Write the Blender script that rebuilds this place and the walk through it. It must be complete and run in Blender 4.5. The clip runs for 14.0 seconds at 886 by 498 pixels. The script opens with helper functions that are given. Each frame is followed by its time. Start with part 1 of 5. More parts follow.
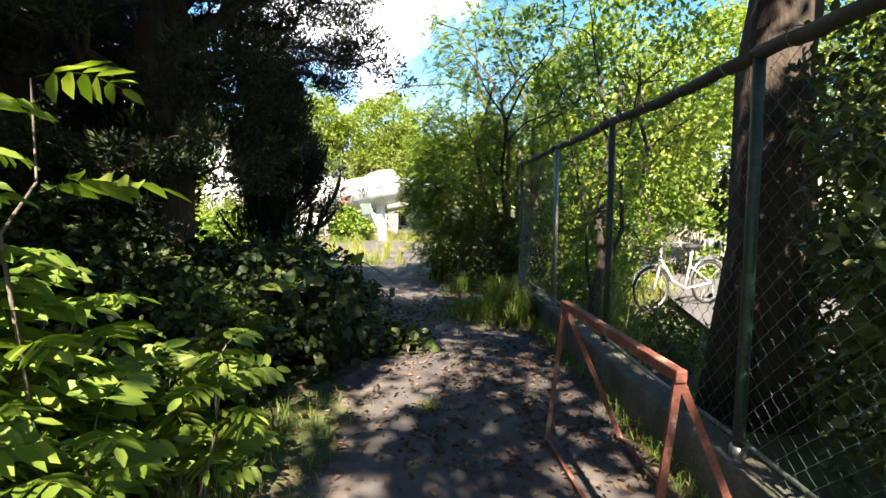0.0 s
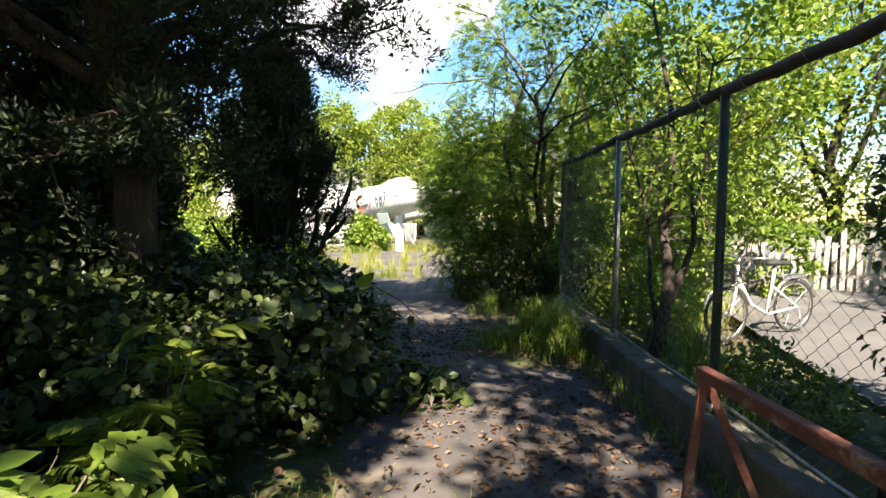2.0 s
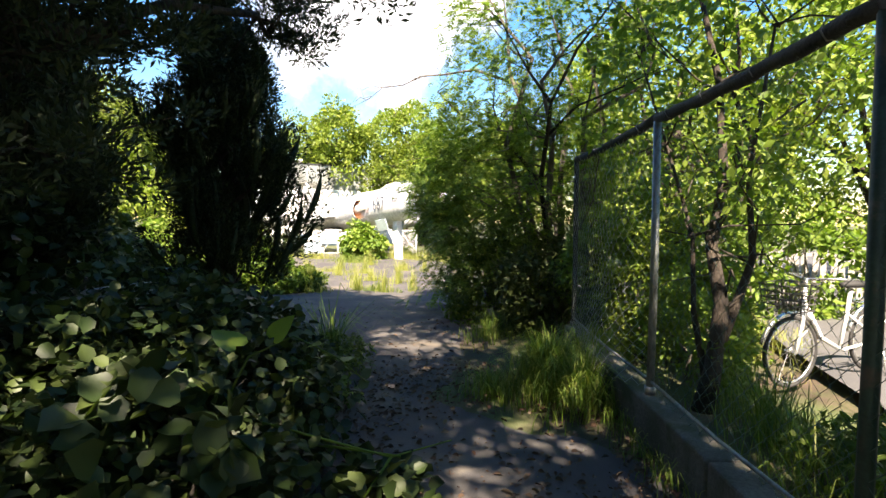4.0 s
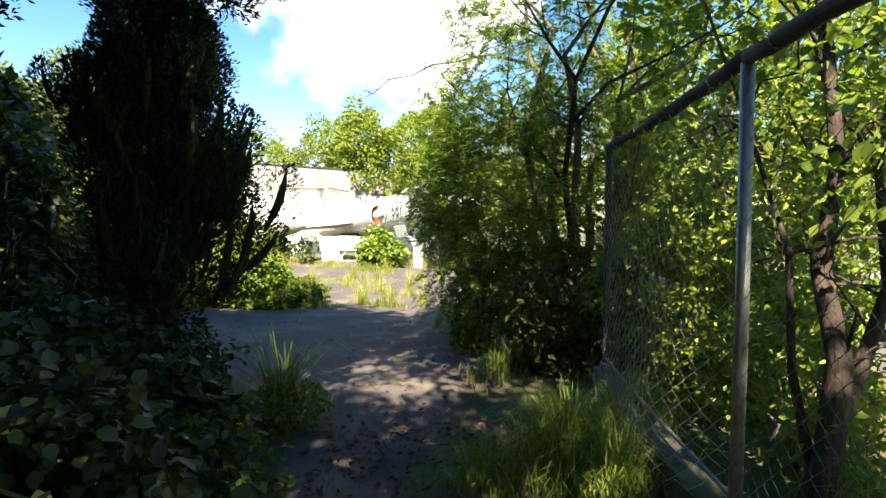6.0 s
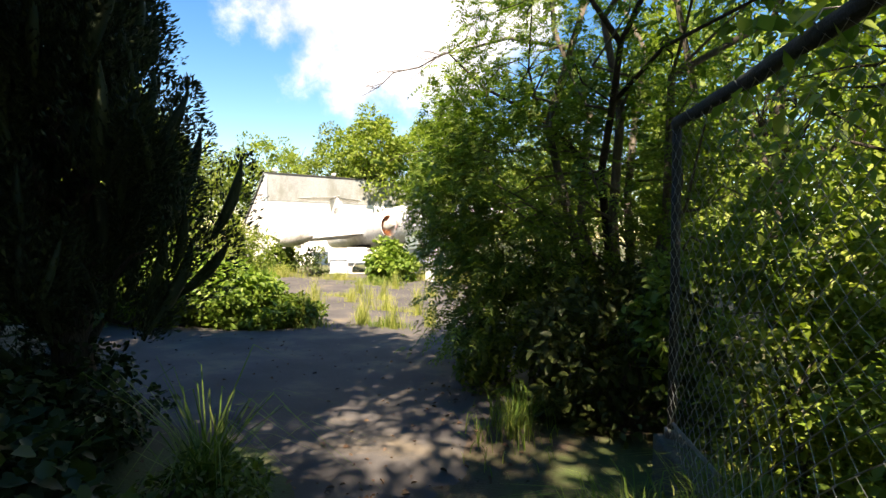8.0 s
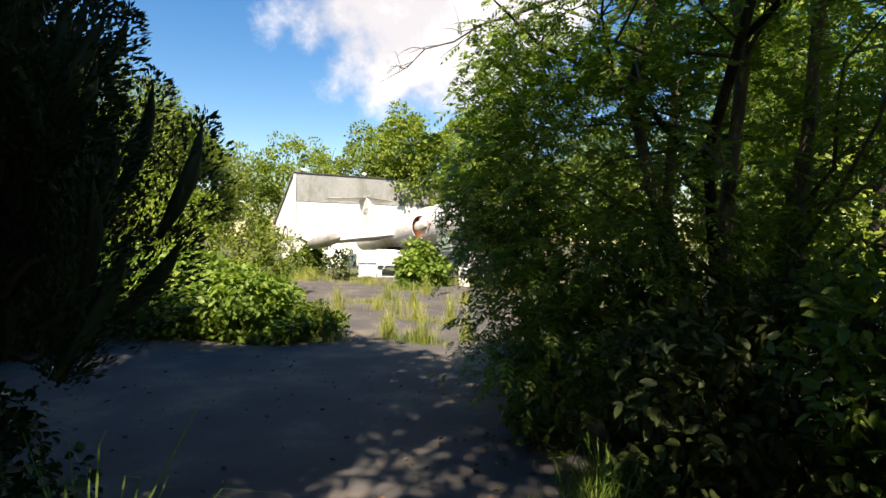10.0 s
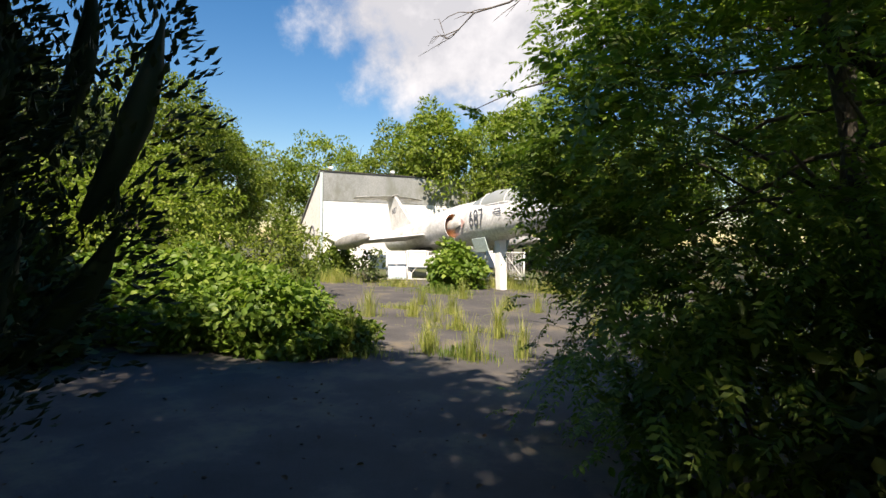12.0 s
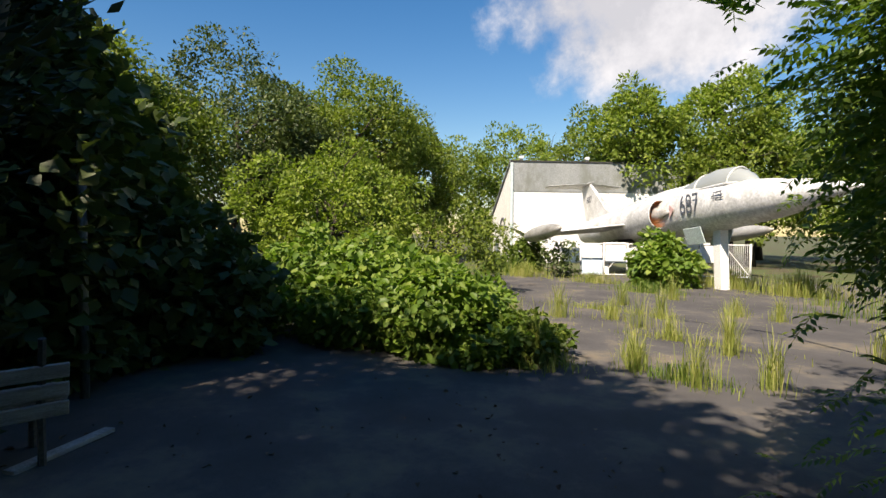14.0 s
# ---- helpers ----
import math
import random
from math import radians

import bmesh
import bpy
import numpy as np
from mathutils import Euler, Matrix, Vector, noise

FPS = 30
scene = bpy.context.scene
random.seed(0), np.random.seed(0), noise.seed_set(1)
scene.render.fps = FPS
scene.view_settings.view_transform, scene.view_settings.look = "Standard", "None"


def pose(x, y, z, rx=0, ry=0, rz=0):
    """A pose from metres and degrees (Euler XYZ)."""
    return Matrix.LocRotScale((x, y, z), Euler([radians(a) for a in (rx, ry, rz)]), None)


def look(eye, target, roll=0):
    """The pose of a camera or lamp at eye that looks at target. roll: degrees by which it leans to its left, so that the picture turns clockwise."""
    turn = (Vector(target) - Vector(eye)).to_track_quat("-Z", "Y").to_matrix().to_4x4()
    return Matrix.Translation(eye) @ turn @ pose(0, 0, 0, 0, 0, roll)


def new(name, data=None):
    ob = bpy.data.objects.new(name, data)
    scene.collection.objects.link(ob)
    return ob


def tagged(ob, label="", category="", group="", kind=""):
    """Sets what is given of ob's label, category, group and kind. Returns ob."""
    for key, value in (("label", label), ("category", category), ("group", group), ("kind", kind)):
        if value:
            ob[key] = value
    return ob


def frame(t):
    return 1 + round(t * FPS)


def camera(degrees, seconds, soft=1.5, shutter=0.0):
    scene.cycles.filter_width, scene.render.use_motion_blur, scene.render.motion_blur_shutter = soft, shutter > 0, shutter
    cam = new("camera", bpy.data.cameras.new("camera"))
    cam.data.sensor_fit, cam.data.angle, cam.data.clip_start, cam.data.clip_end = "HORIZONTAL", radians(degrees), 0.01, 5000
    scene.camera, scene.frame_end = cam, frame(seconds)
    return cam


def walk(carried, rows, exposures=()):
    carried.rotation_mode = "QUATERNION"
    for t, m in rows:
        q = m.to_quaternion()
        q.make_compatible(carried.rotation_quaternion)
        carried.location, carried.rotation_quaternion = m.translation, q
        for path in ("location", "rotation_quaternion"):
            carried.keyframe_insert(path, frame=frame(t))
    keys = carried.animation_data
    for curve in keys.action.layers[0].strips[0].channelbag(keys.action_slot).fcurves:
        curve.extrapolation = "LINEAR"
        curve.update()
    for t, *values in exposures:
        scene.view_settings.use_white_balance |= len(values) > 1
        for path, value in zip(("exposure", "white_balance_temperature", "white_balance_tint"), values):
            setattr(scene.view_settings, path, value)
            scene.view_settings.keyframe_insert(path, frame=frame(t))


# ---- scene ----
cam = camera(79.3, 14.0)
METRES, EYE, TILT, LEAN, TURN = 10.5, 1.6, 5.0, -3.6, 11.4
ROWS = [
    (0.0, 0.0, 0.0, 0.0, -0.51, -9.61, 3.0),
    (0.5, 0.0007, 0.0375, -0.0039, -0.32, -9.27, 3.05),
    (1.0, -0.0052, 0.0682, -0.0078, 0.08, -9.04, 2.99),
    (1.5, -0.0183, 0.102, -0.0078, 0.84, -8.97, 2.86),
    (2.0, -0.0132, 0.1316, -0.0141, 1.38, -8.46, 3.12),
    (2.5, -0.0053, 0.1673, -0.0154, 1.65, -8.43, 3.32),
    (5.0, 0.0184, 0.3513, -0.0301, 3.22, -7.36, 3.44),
    (5.5, 0.0349, 0.3897, -0.0318, 4.49, -7.19, 3.82),
    (6.0, 0.0394, 0.4246, -0.0367, 5.39, -7.04, 3.69),
    (6.5, 0.0413, 0.4586, -0.0378, 5.74, -6.66, 3.62),
    (7.0, 0.0477, 0.4957, -0.0427, 6.17, -6.29, 3.78),
    (7.5, 0.0428, 0.5282, -0.0476, 6.59, -5.87, 3.68),
    (10.0, 0.0093, 0.6996, -0.0625, 10.65, -5.21, 3.74),
    (10.5, -0.0132, 0.7333, -0.0674, 11.33, -5.17, 3.67),
    (11.0, -0.0311, 0.7621, -0.0686, 11.62, -5.17, 3.57),
    (11.5, -0.044, 0.7953, -0.0722, 12.12, -5.13, 3.82),
    (12.0, -0.0551, 0.8249, -0.0749, 13.3, -4.89, 3.92),
    (12.5, -0.0577, 0.8548, -0.0795, 13.58, -4.82, 4.04),
    (13.0, -0.064, 0.8947, -0.0848, 13.94, -5.19, 4.18),
    (13.5, -0.0811, 0.9247, -0.0897, 18.83, -5.1, 4.39),
    (14.0, -0.0998, 0.9521, -0.0903, 33.78, -3.93, 5.38),
]
EXPOSURES = [(0.0, 2.5, 7350, 18), (2.5, 2.35, 7400, 18), (5.0, 2.45, 7600, 18), (7.5, 2.15, 7850, 18), (10.0, 1.5, 7500, 17), (14.0, 1.08, 7150, 16)]
walk(cam, [(t, pose(0, 0, EYE, TILT, LEAN, TURN) @ pose(METRES * x, METRES * y, METRES * z, 90 + pitch, roll, yaw)) for t, x, y, z, yaw, pitch, roll in ROWS], EXPOSURES)

# ---- daylight ----
SUN_AZ = Vector((0.28, -1.0, 0)).normalized()
SUN_EL = radians(49)
TO_SUN = Vector((SUN_AZ.x * math.cos(SUN_EL), SUN_AZ.y * math.cos(SUN_EL), math.sin(SUN_EL)))
sun_data = bpy.data.lights.new("sun", "SUN")
sun_data.energy, sun_data.angle, sun_data.color = 5.0, radians(0.55), (1.0, 0.93, 0.8)
sun = new("sun", sun_data)
sun.matrix_world = look((0, 0, 30), Vector((0, 0, 30)) - TO_SUN)

world = bpy.data.worlds.new("sky")
scene.world = world
world.use_nodes = True
wn, wl = world.node_tree.nodes, world.node_tree.links
wn.clear()
w_out = wn.new("ShaderNodeOutputWorld")
w_bg = wn.new("ShaderNodeBackground")
w_sky = wn.new("ShaderNodeTexSky")
w_sky.sky_type = "NISHITA"
w_sky.sun_disc = False
w_sky.sun_elevation = SUN_EL
w_sky.sun_rotation = math.atan2(SUN_AZ.x, SUN_AZ.y)
w_sky.air_density, w_sky.dust_density, w_sky.ozone_density = 1.2, 0.3, 2.5
w_co = wn.new("ShaderNodeTexCoord")
# a bank of cumulus, mapped by direction
CLOUD_AT = Vector((-0.37, 0.81, 0.46)).normalized()
w_warp = wn.new("ShaderNodeTexNoise")
w_warp.inputs["Scale"].default_value, w_warp.inputs["Detail"].default_value = 6.0, 9.0
w_warp.inputs["Roughness"].default_value = 0.6
wl.new(w_co.outputs["Generated"], w_warp.inputs["Vector"])
w_dot = wn.new("ShaderNodeVectorMath")
w_dot.operation = "DISTANCE"
w_dot.inputs[1].default_value = CLOUD_AT
w_flat = wn.new("ShaderNodeVectorMath")
w_flat.operation = "MULTIPLY"
w_flat.inputs[1].default_value = (1, 1, 1)
wl.new(w_co.outputs["Generated"], w_flat.inputs[0])
wl.new(w_flat.outputs[0], w_dot.inputs[0])
w_add = wn.new("ShaderNodeMath")
w_add.operation = "MULTIPLY_ADD"
wl.new(w_warp.outputs["Fac"], w_add.inputs[0])
w_add.inputs[1].default_value = -0.40
wl.new(w_dot.outputs["Value"], w_add.inputs[2])
w_ramp = wn.new("ShaderNodeMapRange")
w_ramp.interpolation_type = "SMOOTHSTEP"
w_ramp.inputs["From Min"].default_value, w_ramp.inputs["From Max"].default_value = -0.02, 0.09
w_ramp.inputs["To Min"].default_value, w_ramp.inputs["To Max"].default_value = 0.93, 0.0
wl.new(w_add.outputs[0], w_ramp.inputs["Value"])
w_hue = wn.new("ShaderNodeHueSaturation")
w_hue.inputs["Hue"].default_value, w_hue.inputs["Saturation"].default_value, w_hue.inputs["Value"].default_value = 0.503, 1.4, 1.12
wl.new(w_sky.outputs[0], w_hue.inputs["Color"])
ramp_cloud = wn.new("ShaderNodeValToRGB")
ramp_cloud.color_ramp.elements[0].position, ramp_cloud.color_ramp.elements[0].color = 0.42, (5.4, 5.7, 6.2, 1)
ramp_cloud.color_ramp.elements[1].position, ramp_cloud.color_ramp.elements[1].color = 0.66, (8.4, 8.7, 9.1, 1)
wl.new(w_warp.outputs["Fac"], ramp_cloud.inputs["Fac"])
w_mix = wn.new("ShaderNodeMixRGB")
wl.new(w_ramp.outputs[0], w_mix.inputs["Fac"])
wl.new(w_hue.outputs[0], w_mix.inputs["Color1"])
wl.new(ramp_cloud.outputs["Color"], w_mix.inputs["Color2"])
wl.new(w_mix.outputs[0], w_bg.inputs["Color"])
w_bg.inputs["Strength"].default_value = 0.06
wl.new(w_bg.outputs[0], w_out.inputs["Surface"])


# ---- materials ----
def ramp_node(nt, fac, stops):
    r = nt.nodes.new("ShaderNodeValToRGB")
    while len(r.color_ramp.elements) < len(stops):
        r.color_ramp.elements.new(0.5)
    for e, (p, c) in zip(r.color_ramp.elements, stops):
        e.position, e.color = p, (*c, 1)
    nt.links.new(fac, r.inputs["Fac"])
    return r.outputs["Color"]


def noise_node(nt, scale, detail=4.0, rough=0.55, stretch=None):
    co = nt.nodes.new("ShaderNodeTexCoord")
    n = nt.nodes.new("ShaderNodeTexNoise")
    n.inputs["Scale"].default_value, n.inputs["Detail"].default_value = scale, detail
    n.inputs["Roughness"].default_value = rough
    src = co.outputs["Object"]
    if stretch:
        m = nt.nodes.new("ShaderNodeMapping")
        m.inputs["Scale"].default_value = stretch
        nt.links.new(src, m.inputs["Vector"])
        src = m.outputs[0]
    nt.links.new(src, n.inputs["Vector"])
    return n.outputs["Fac"]


def mix_node(nt, fac, a, b, mode="MIX"):
    m = nt.nodes.new("ShaderNodeMixRGB")
    m.blend_type = mode
    for sock, v in ((m.inputs["Fac"], fac), (m.inputs["Color1"], a), (m.inputs["Color2"], b)):
        if isinstance(v, (int, float)):
            sock.default_value = v
        elif isinstance(v, tuple):
            sock.default_value = (*v, 1)
        else:
            nt.links.new(v, sock)
    return m.outputs[0]


def material(name, dark, light, scale=6.0, fine=60.0, rough=0.8, bump=0.3, metal=0.0, stretch=None, spots=None, spot_scale=2.0, spot_at=(0.5, 0.62), spec=0.4, depth=0.01):
    """Two scales of variation, an optional third colour in patches, and a fine relief."""
    m = bpy.data.materials.new(name)
    m.use_nodes = True
    nt = m.node_tree
    p = nt.nodes["Principled BSDF"]
    n1, n2 = noise_node(nt, scale, 5.0, 0.6, stretch), noise_node(nt, fine, 3.0, 0.6, stretch)
    col = ramp_node(nt, n1, [(0.3, dark), (0.7, light)])
    grain = ramp_node(nt, n2, [(0.25, (0.62, 0.62, 0.62)), (0.75, (1.3, 1.3, 1.3))])
    col = mix_node(nt, 1.0, col, grain, "MULTIPLY")
    if spots:
        s = noise_node(nt, spot_scale, 8.0, 0.7, stretch)
        f = ramp_node(nt, s, [(spot_at[0], (0, 0, 0)), (spot_at[1], (1, 1, 1))])
        col = mix_node(nt, f, col, spots)
    nt.links.new(col, p.inputs["Base Color"])
    p.inputs["Roughness"].default_value, p.inputs["Metallic"].default_value = rough, metal
    p.inputs["Specular IOR Level"].default_value = spec
    if bump:
        b = nt.nodes.new("ShaderNodeBump")
        b.inputs["Strength"].default_value, b.inputs["Distance"].default_value = bump, depth
        nt.links.new(n2, b.inputs["Height"])
        nt.links.new(b.outputs[0], p.inputs["Normal"])
    return m


def leaf_material(name, a, b, c, glow=0.35, rough=0.5):
    """Leaves differ one from the next; light shines through them."""
    m = bpy.data.materials.new(name)
    m.use_nodes = True
    nt = m.node_tree
    p = nt.nodes["Principled BSDF"]
    g = nt.nodes.new("ShaderNodeNewGeometry")
    col = ramp_node(nt, g.outputs["Random Per Island"], [(0.0, a), (0.55, b), (1.0, c)])
    n = noise_node(nt, 1.3, 3.0)
    tone = ramp_node(nt, n, [(0.3, (0.72, 0.78, 0.7)), (0.7, (1.25, 1.18, 1.1))])
    col = mix_node(nt, 1.0, col, tone, "MULTIPLY")
    nt.links.new(col, p.inputs["Base Color"])
    p.inputs["Roughness"].default_value = rough
    p.inputs["Specular IOR Level"].default_value = 0.35
    t = nt.nodes.new("ShaderNodeBsdfTranslucent")
    warm = mix_node(nt, 1.0, col, (1.12, 1.28, 0.6), "MULTIPLY")
    nt.links.new(warm, t.inputs["Color"])
    mix = nt.nodes.new("ShaderNodeMixShader")
    mix.inputs[0].default_value = glow
    nt.links.new(p.outputs[0], mix.inputs[1])
    nt.links.new(t.outputs[0], mix.inputs[2])
    nt.links.new(mix.outputs[0], nt.nodes["Material Output"].inputs["Surface"])
    return m


SOIL = material("soil", (0.045, 0.032, 0.022), (0.11, 0.08, 0.055), 1.5, 45, 0.95, 0.6, spots=(0.06, 0.085, 0.025), spot_scale=0.7, spot_at=(0.4, 0.58), depth=0.02)
ASPHALT = material("old_asphalt", (0.05, 0.047, 0.047), (0.095, 0.09, 0.087), 0.9, 130, 0.92, 0.5, spots=(0.15, 0.125, 0.088), spot_scale=0.9, spot_at=(0.52, 0.68), depth=0.006)
ROADWAY = material("road_asphalt", (0.07, 0.07, 0.074), (0.11, 0.11, 0.11), 0.8, 150, 0.9, 0.4, depth=0.006)
CONCRETE = material("mossy_concrete", (0.055, 0.056, 0.046), (0.15, 0.145, 0.125), 2.2, 50, 0.92, 0.5, spots=(0.05, 0.06, 0.03), spot_scale=1.6, spot_at=(0.48, 0.62))
BARK = material("dark_bark", (0.022, 0.018, 0.015), (0.07, 0.055, 0.042), 7, 40, 0.95, 0.9, stretch=(1, 1, 0.25), depth=0.03)
TWIG = material("grey_bark", (0.07, 0.06, 0.05), (0.16, 0.14, 0.115), 8, 60, 0.95, 0.7, stretch=(1, 1, 0.3), depth=0.015)
GALV = material("galvanised_steel", (0.16, 0.17, 0.16), (0.4, 0.41, 0.4), 5, 60, 0.5, 0.2, 0.75, stretch=(1, 1, 0.3), spots=(0.07, 0.05, 0.035), spot_scale=5, spot_at=(0.55, 0.68))
GREENPOST = material("green_painted_steel", (0.018, 0.04, 0.031), (0.035, 0.07, 0.054), 6, 60, 0.5, 0.2, 0.0, spots=(0.09, 0.075, 0.06), spot_scale=7, spot_at=(0.55, 0.65))
DARKRAIL = material("weathered_rail", (0.025, 0.026, 0.024), (0.07, 0.07, 0.062), 6, 70, 0.8, 0.6, 0.2)
WIRE = material("green_coated_wire", (0.04, 0.09, 0.07), (0.1, 0.17, 0.14), 3, 50, 0.45, 0.0, 0.1)
WIREGREY = material("bare_zinc_wire", (0.2, 0.22, 0.21), (0.42, 0.44, 0.42), 3, 50, 0.4, 0.0, 0.5)
RUSTRED = material("rusty_red_paint", (0.13, 0.042, 0.03), (0.25, 0.095, 0.068), 9, 70, 0.75, 0.4, 0.0, spots=(0.34, 0.25, 0.2), spot_scale=9, spot_at=(0.56, 0.66))
WHITEWALL = material("white_painted_wall", (0.76, 0.76, 0.74), (0.84, 0.84, 0.82), 0.6, 30, 0.8, 0.1, stretch=(1, 1, 0.2))
GREYWALL = material("stained_grey_board", (0.2, 0.215, 0.215), (0.29, 0.305, 0.3), 0.7, 30, 0.85, 0.2, stretch=(1, 1, 0.5), spots=(0.17, 0.18, 0.16), spot_scale=0.8)
PALEBLUE = material("pale_blue_trim", (0.42, 0.52, 0.53), (0.56, 0.64, 0.63), 1.5, 30, 0.7, 0.1)
SILVER = material("weathered_silver_paint", (0.5, 0.51, 0.51), (0.74, 0.745, 0.74), 1.6, 14, 0.45, 0.05, 0.1, spots=(0.36, 0.37, 0.34), spot_scale=1.7, spot_at=(0.5, 0.74))
DULLSILVER = material("dull_silver_metal", (0.34, 0.34, 0.33), (0.5, 0.5, 0.48), 1.5, 25, 0.5, 0.05, 0.3, spots=(0.25, 0.24, 0.21), spot_scale=2.2)
DARKMETAL = material("dark_bare_metal", (0.05, 0.05, 0.048), (0.12, 0.115, 0.11), 3, 40, 0.6, 0.2, 0.4)
ORANGE = material("orange_primer", (0.62, 0.2, 0.05), (0.75, 0.3, 0.08), 4, 40, 0.6, 0.05)
FADEDRED = material("faded_red_paint", (0.5, 0.3, 0.27), (0.6, 0.42, 0.4), 6, 50, 0.7, 0.0)
INK = material("dark_blue_grey_paint", (0.07, 0.08, 0.1), (0.12, 0.13, 0.15), 6, 60, 0.7, 0.0)
WHITEPAINT = material("white_enamel", (0.72, 0.73, 0.72), (0.82, 0.82, 0.81), 4, 60, 0.5, 0.05, spots=(0.5, 0.47, 0.42), spot_scale=5, spot_at=(0.6, 0.72))
BOARDBLUE = material("faded_blue_board", (0.42, 0.55, 0.68), (0.6, 0.7, 0.78), 2, 30, 0.6, 0.0)
PLANK = material("weathered_plank", (0.2, 0.19, 0.175), (0.42, 0.4, 0.38), 3, 50, 0.85, 0.4, stretch=(1, 1, 6))
RUBBER = material("black_rubber", (0.02, 0.02, 0.02), (0.04, 0.04, 0.04), 8, 60, 0.8, 0.1)
CHROME = material("worn_chrome", (0.5, 0.5, 0.5), (0.75, 0.75, 0.75), 8, 60, 0.25, 0.0, 0.9)
LITTER = leaf_material("dry_leaves", (0.06, 0.03, 0.018), (0.1, 0.062, 0.042), (0.18, 0.135, 0.1), 0.08, 0.85)
LEAF_DARK = leaf_material("conifer_needles", (0.014, 0.026, 0.012), (0.024, 0.042, 0.018), (0.05, 0.068, 0.028), 0.12, 0.65)
LEAF_MID = leaf_material("shrub_leaves", (0.055, 0.095, 0.016), (0.1, 0.155, 0.024), (0.17, 0.22, 0.04), 0.42)
LEAF_LIGHT = leaf_material("light_green_leaves", (0.085, 0.155, 0.024), (0.145, 0.23, 0.038), (0.23, 0.3, 0.065), 0.42)
LEAF_FOREST = leaf_material("forest_leaves", (0.085, 0.125, 0.018), (0.135, 0.185, 0.028), (0.2, 0.24, 0.045), 0.38)
LEAF_DEEP = leaf_material("evergreen_leaves", (0.04, 0.062, 0.018), (0.065, 0.095, 0.026), (0.11, 0.135, 0.045), 0.25)
# vine leaves: deep shade under the junipers put into a darker leaf colour
LEAF_VINE_DARKENED = leaf_material("vine_leaves_darkened_for_shade", (0.015, 0.03, 0.009), (0.028, 0.05, 0.014), (0.075, 0.105, 0.03), 0.25)
LEAF_YELLOW = leaf_material("yellow_green_leaves", (0.11, 0.165, 0.022), (0.17, 0.235, 0.034), (0.25, 0.3, 0.06), 0.42)
GRASS = leaf_material("grass_blades", (0.07, 0.13, 0.018), (0.12, 0.2, 0.03), (0.26, 0.28, 0.09), 0.4)
DRYGRASS = leaf_material("yellowing_grass", (0.2, 0.25, 0.05), (0.3, 0.33, 0.09), (0.42, 0.38, 0.17), 0.42)
CANOPY_GLASS = bpy.data.materials.new("clouded_canopy")
CANOPY_GLASS.use_nodes = True
cg = CANOPY_GLASS.node_tree.nodes["Principled BSDF"]
cg.inputs["Base Color"].default_value = (0.36, 0.39, 0.38, 1)
cg.inputs["Roughness"].default_value, cg.inputs["Transmission Weight"].default_value = 0.22, 0.25


# ---- mesh helpers ----
def part(name, bm, mat, parent=None, label="", smooth=False):
    me = bpy.data.meshes.new(name)
    bm.to_mesh(me)
    bm.free()
    me.materials.append(mat)
    if smooth:
        me.polygons.foreach_set("use_smooth", [True] * len(me.polygons))
    ob = new(name, me)
    if parent:
        ob.parent = parent
    if label:
        ob["label"] = label
    return ob


def np_part(name, v, f, mat, parent=None, smooth=False):
    """A mesh object from arrays of vertices (n, 3) and triangles or quads (m, k)."""
    v, f = np.asarray(v, np.float32), np.asarray(f, np.int32)
    me = bpy.data.meshes.new(name)
    me.vertices.add(len(v))
    me.vertices.foreach_set("co", v.ravel())
    k = f.shape[1]
    me.loops.add(f.size)
    me.loops.foreach_set("vertex_index", f.ravel())
    me.polygons.add(len(f))
    me.polygons.foreach_set("loop_start", np.arange(0, f.size, k, dtype=np.int32))
    me.update(calc_edges=True)
    me.materials.append(mat)
    if smooth:
        me.polygons.foreach_set("use_smooth", np.ones(len(f), bool))
    ob = new(name, me)
    if parent:
        ob.parent = parent
    return ob


def box(bm, size, m=None, bevel=0.0):
    r = bmesh.ops.create_cube(bm, size=1.0, matrix=(m or Matrix()) @ Matrix.Diagonal((*size, 1)))
    if bevel:
        edges = list({e for v in r["verts"] for e in v.link_edges})
        bmesh.ops.bevel(bm, geom=edges, offset=bevel, segments=2, affect="EDGES", profile=0.5)


def tube(bm, pts, radii, sides=8, cap=True):
    """A round tapering tube through the points."""
    pts = [Vector(p) for p in pts]
    rings = []
    for i, p in enumerate(pts):
        d = (pts[min(i + 1, len(pts) - 1)] - pts[max(i - 1, 0)]).normalized()
        a = d.orthogonal() if i == 0 else (side - d * side.dot(d))
        side = a.normalized()
        b = d.cross(side)
        r = radii[i] if isinstance(radii, (list, tuple)) else radii
        rings.append([bm.verts.new(p + (side * math.cos(k * math.tau / sides) + b * math.sin(k * math.tau / sides)) * r) for k in range(sides)])
    for q, w in zip(rings, rings[1:]):
        for k in range(sides):
            bm.faces.new((q[k], q[(k + 1) % sides], w[(k + 1) % sides], w[k]))
    if cap:
        bm.faces.new(rings[0][::-1])
        bm.faces.new(rings[-1])


def unit(a):
    return a / np.maximum(np.linalg.norm(a, axis=-1, keepdims=True), 1e-9)


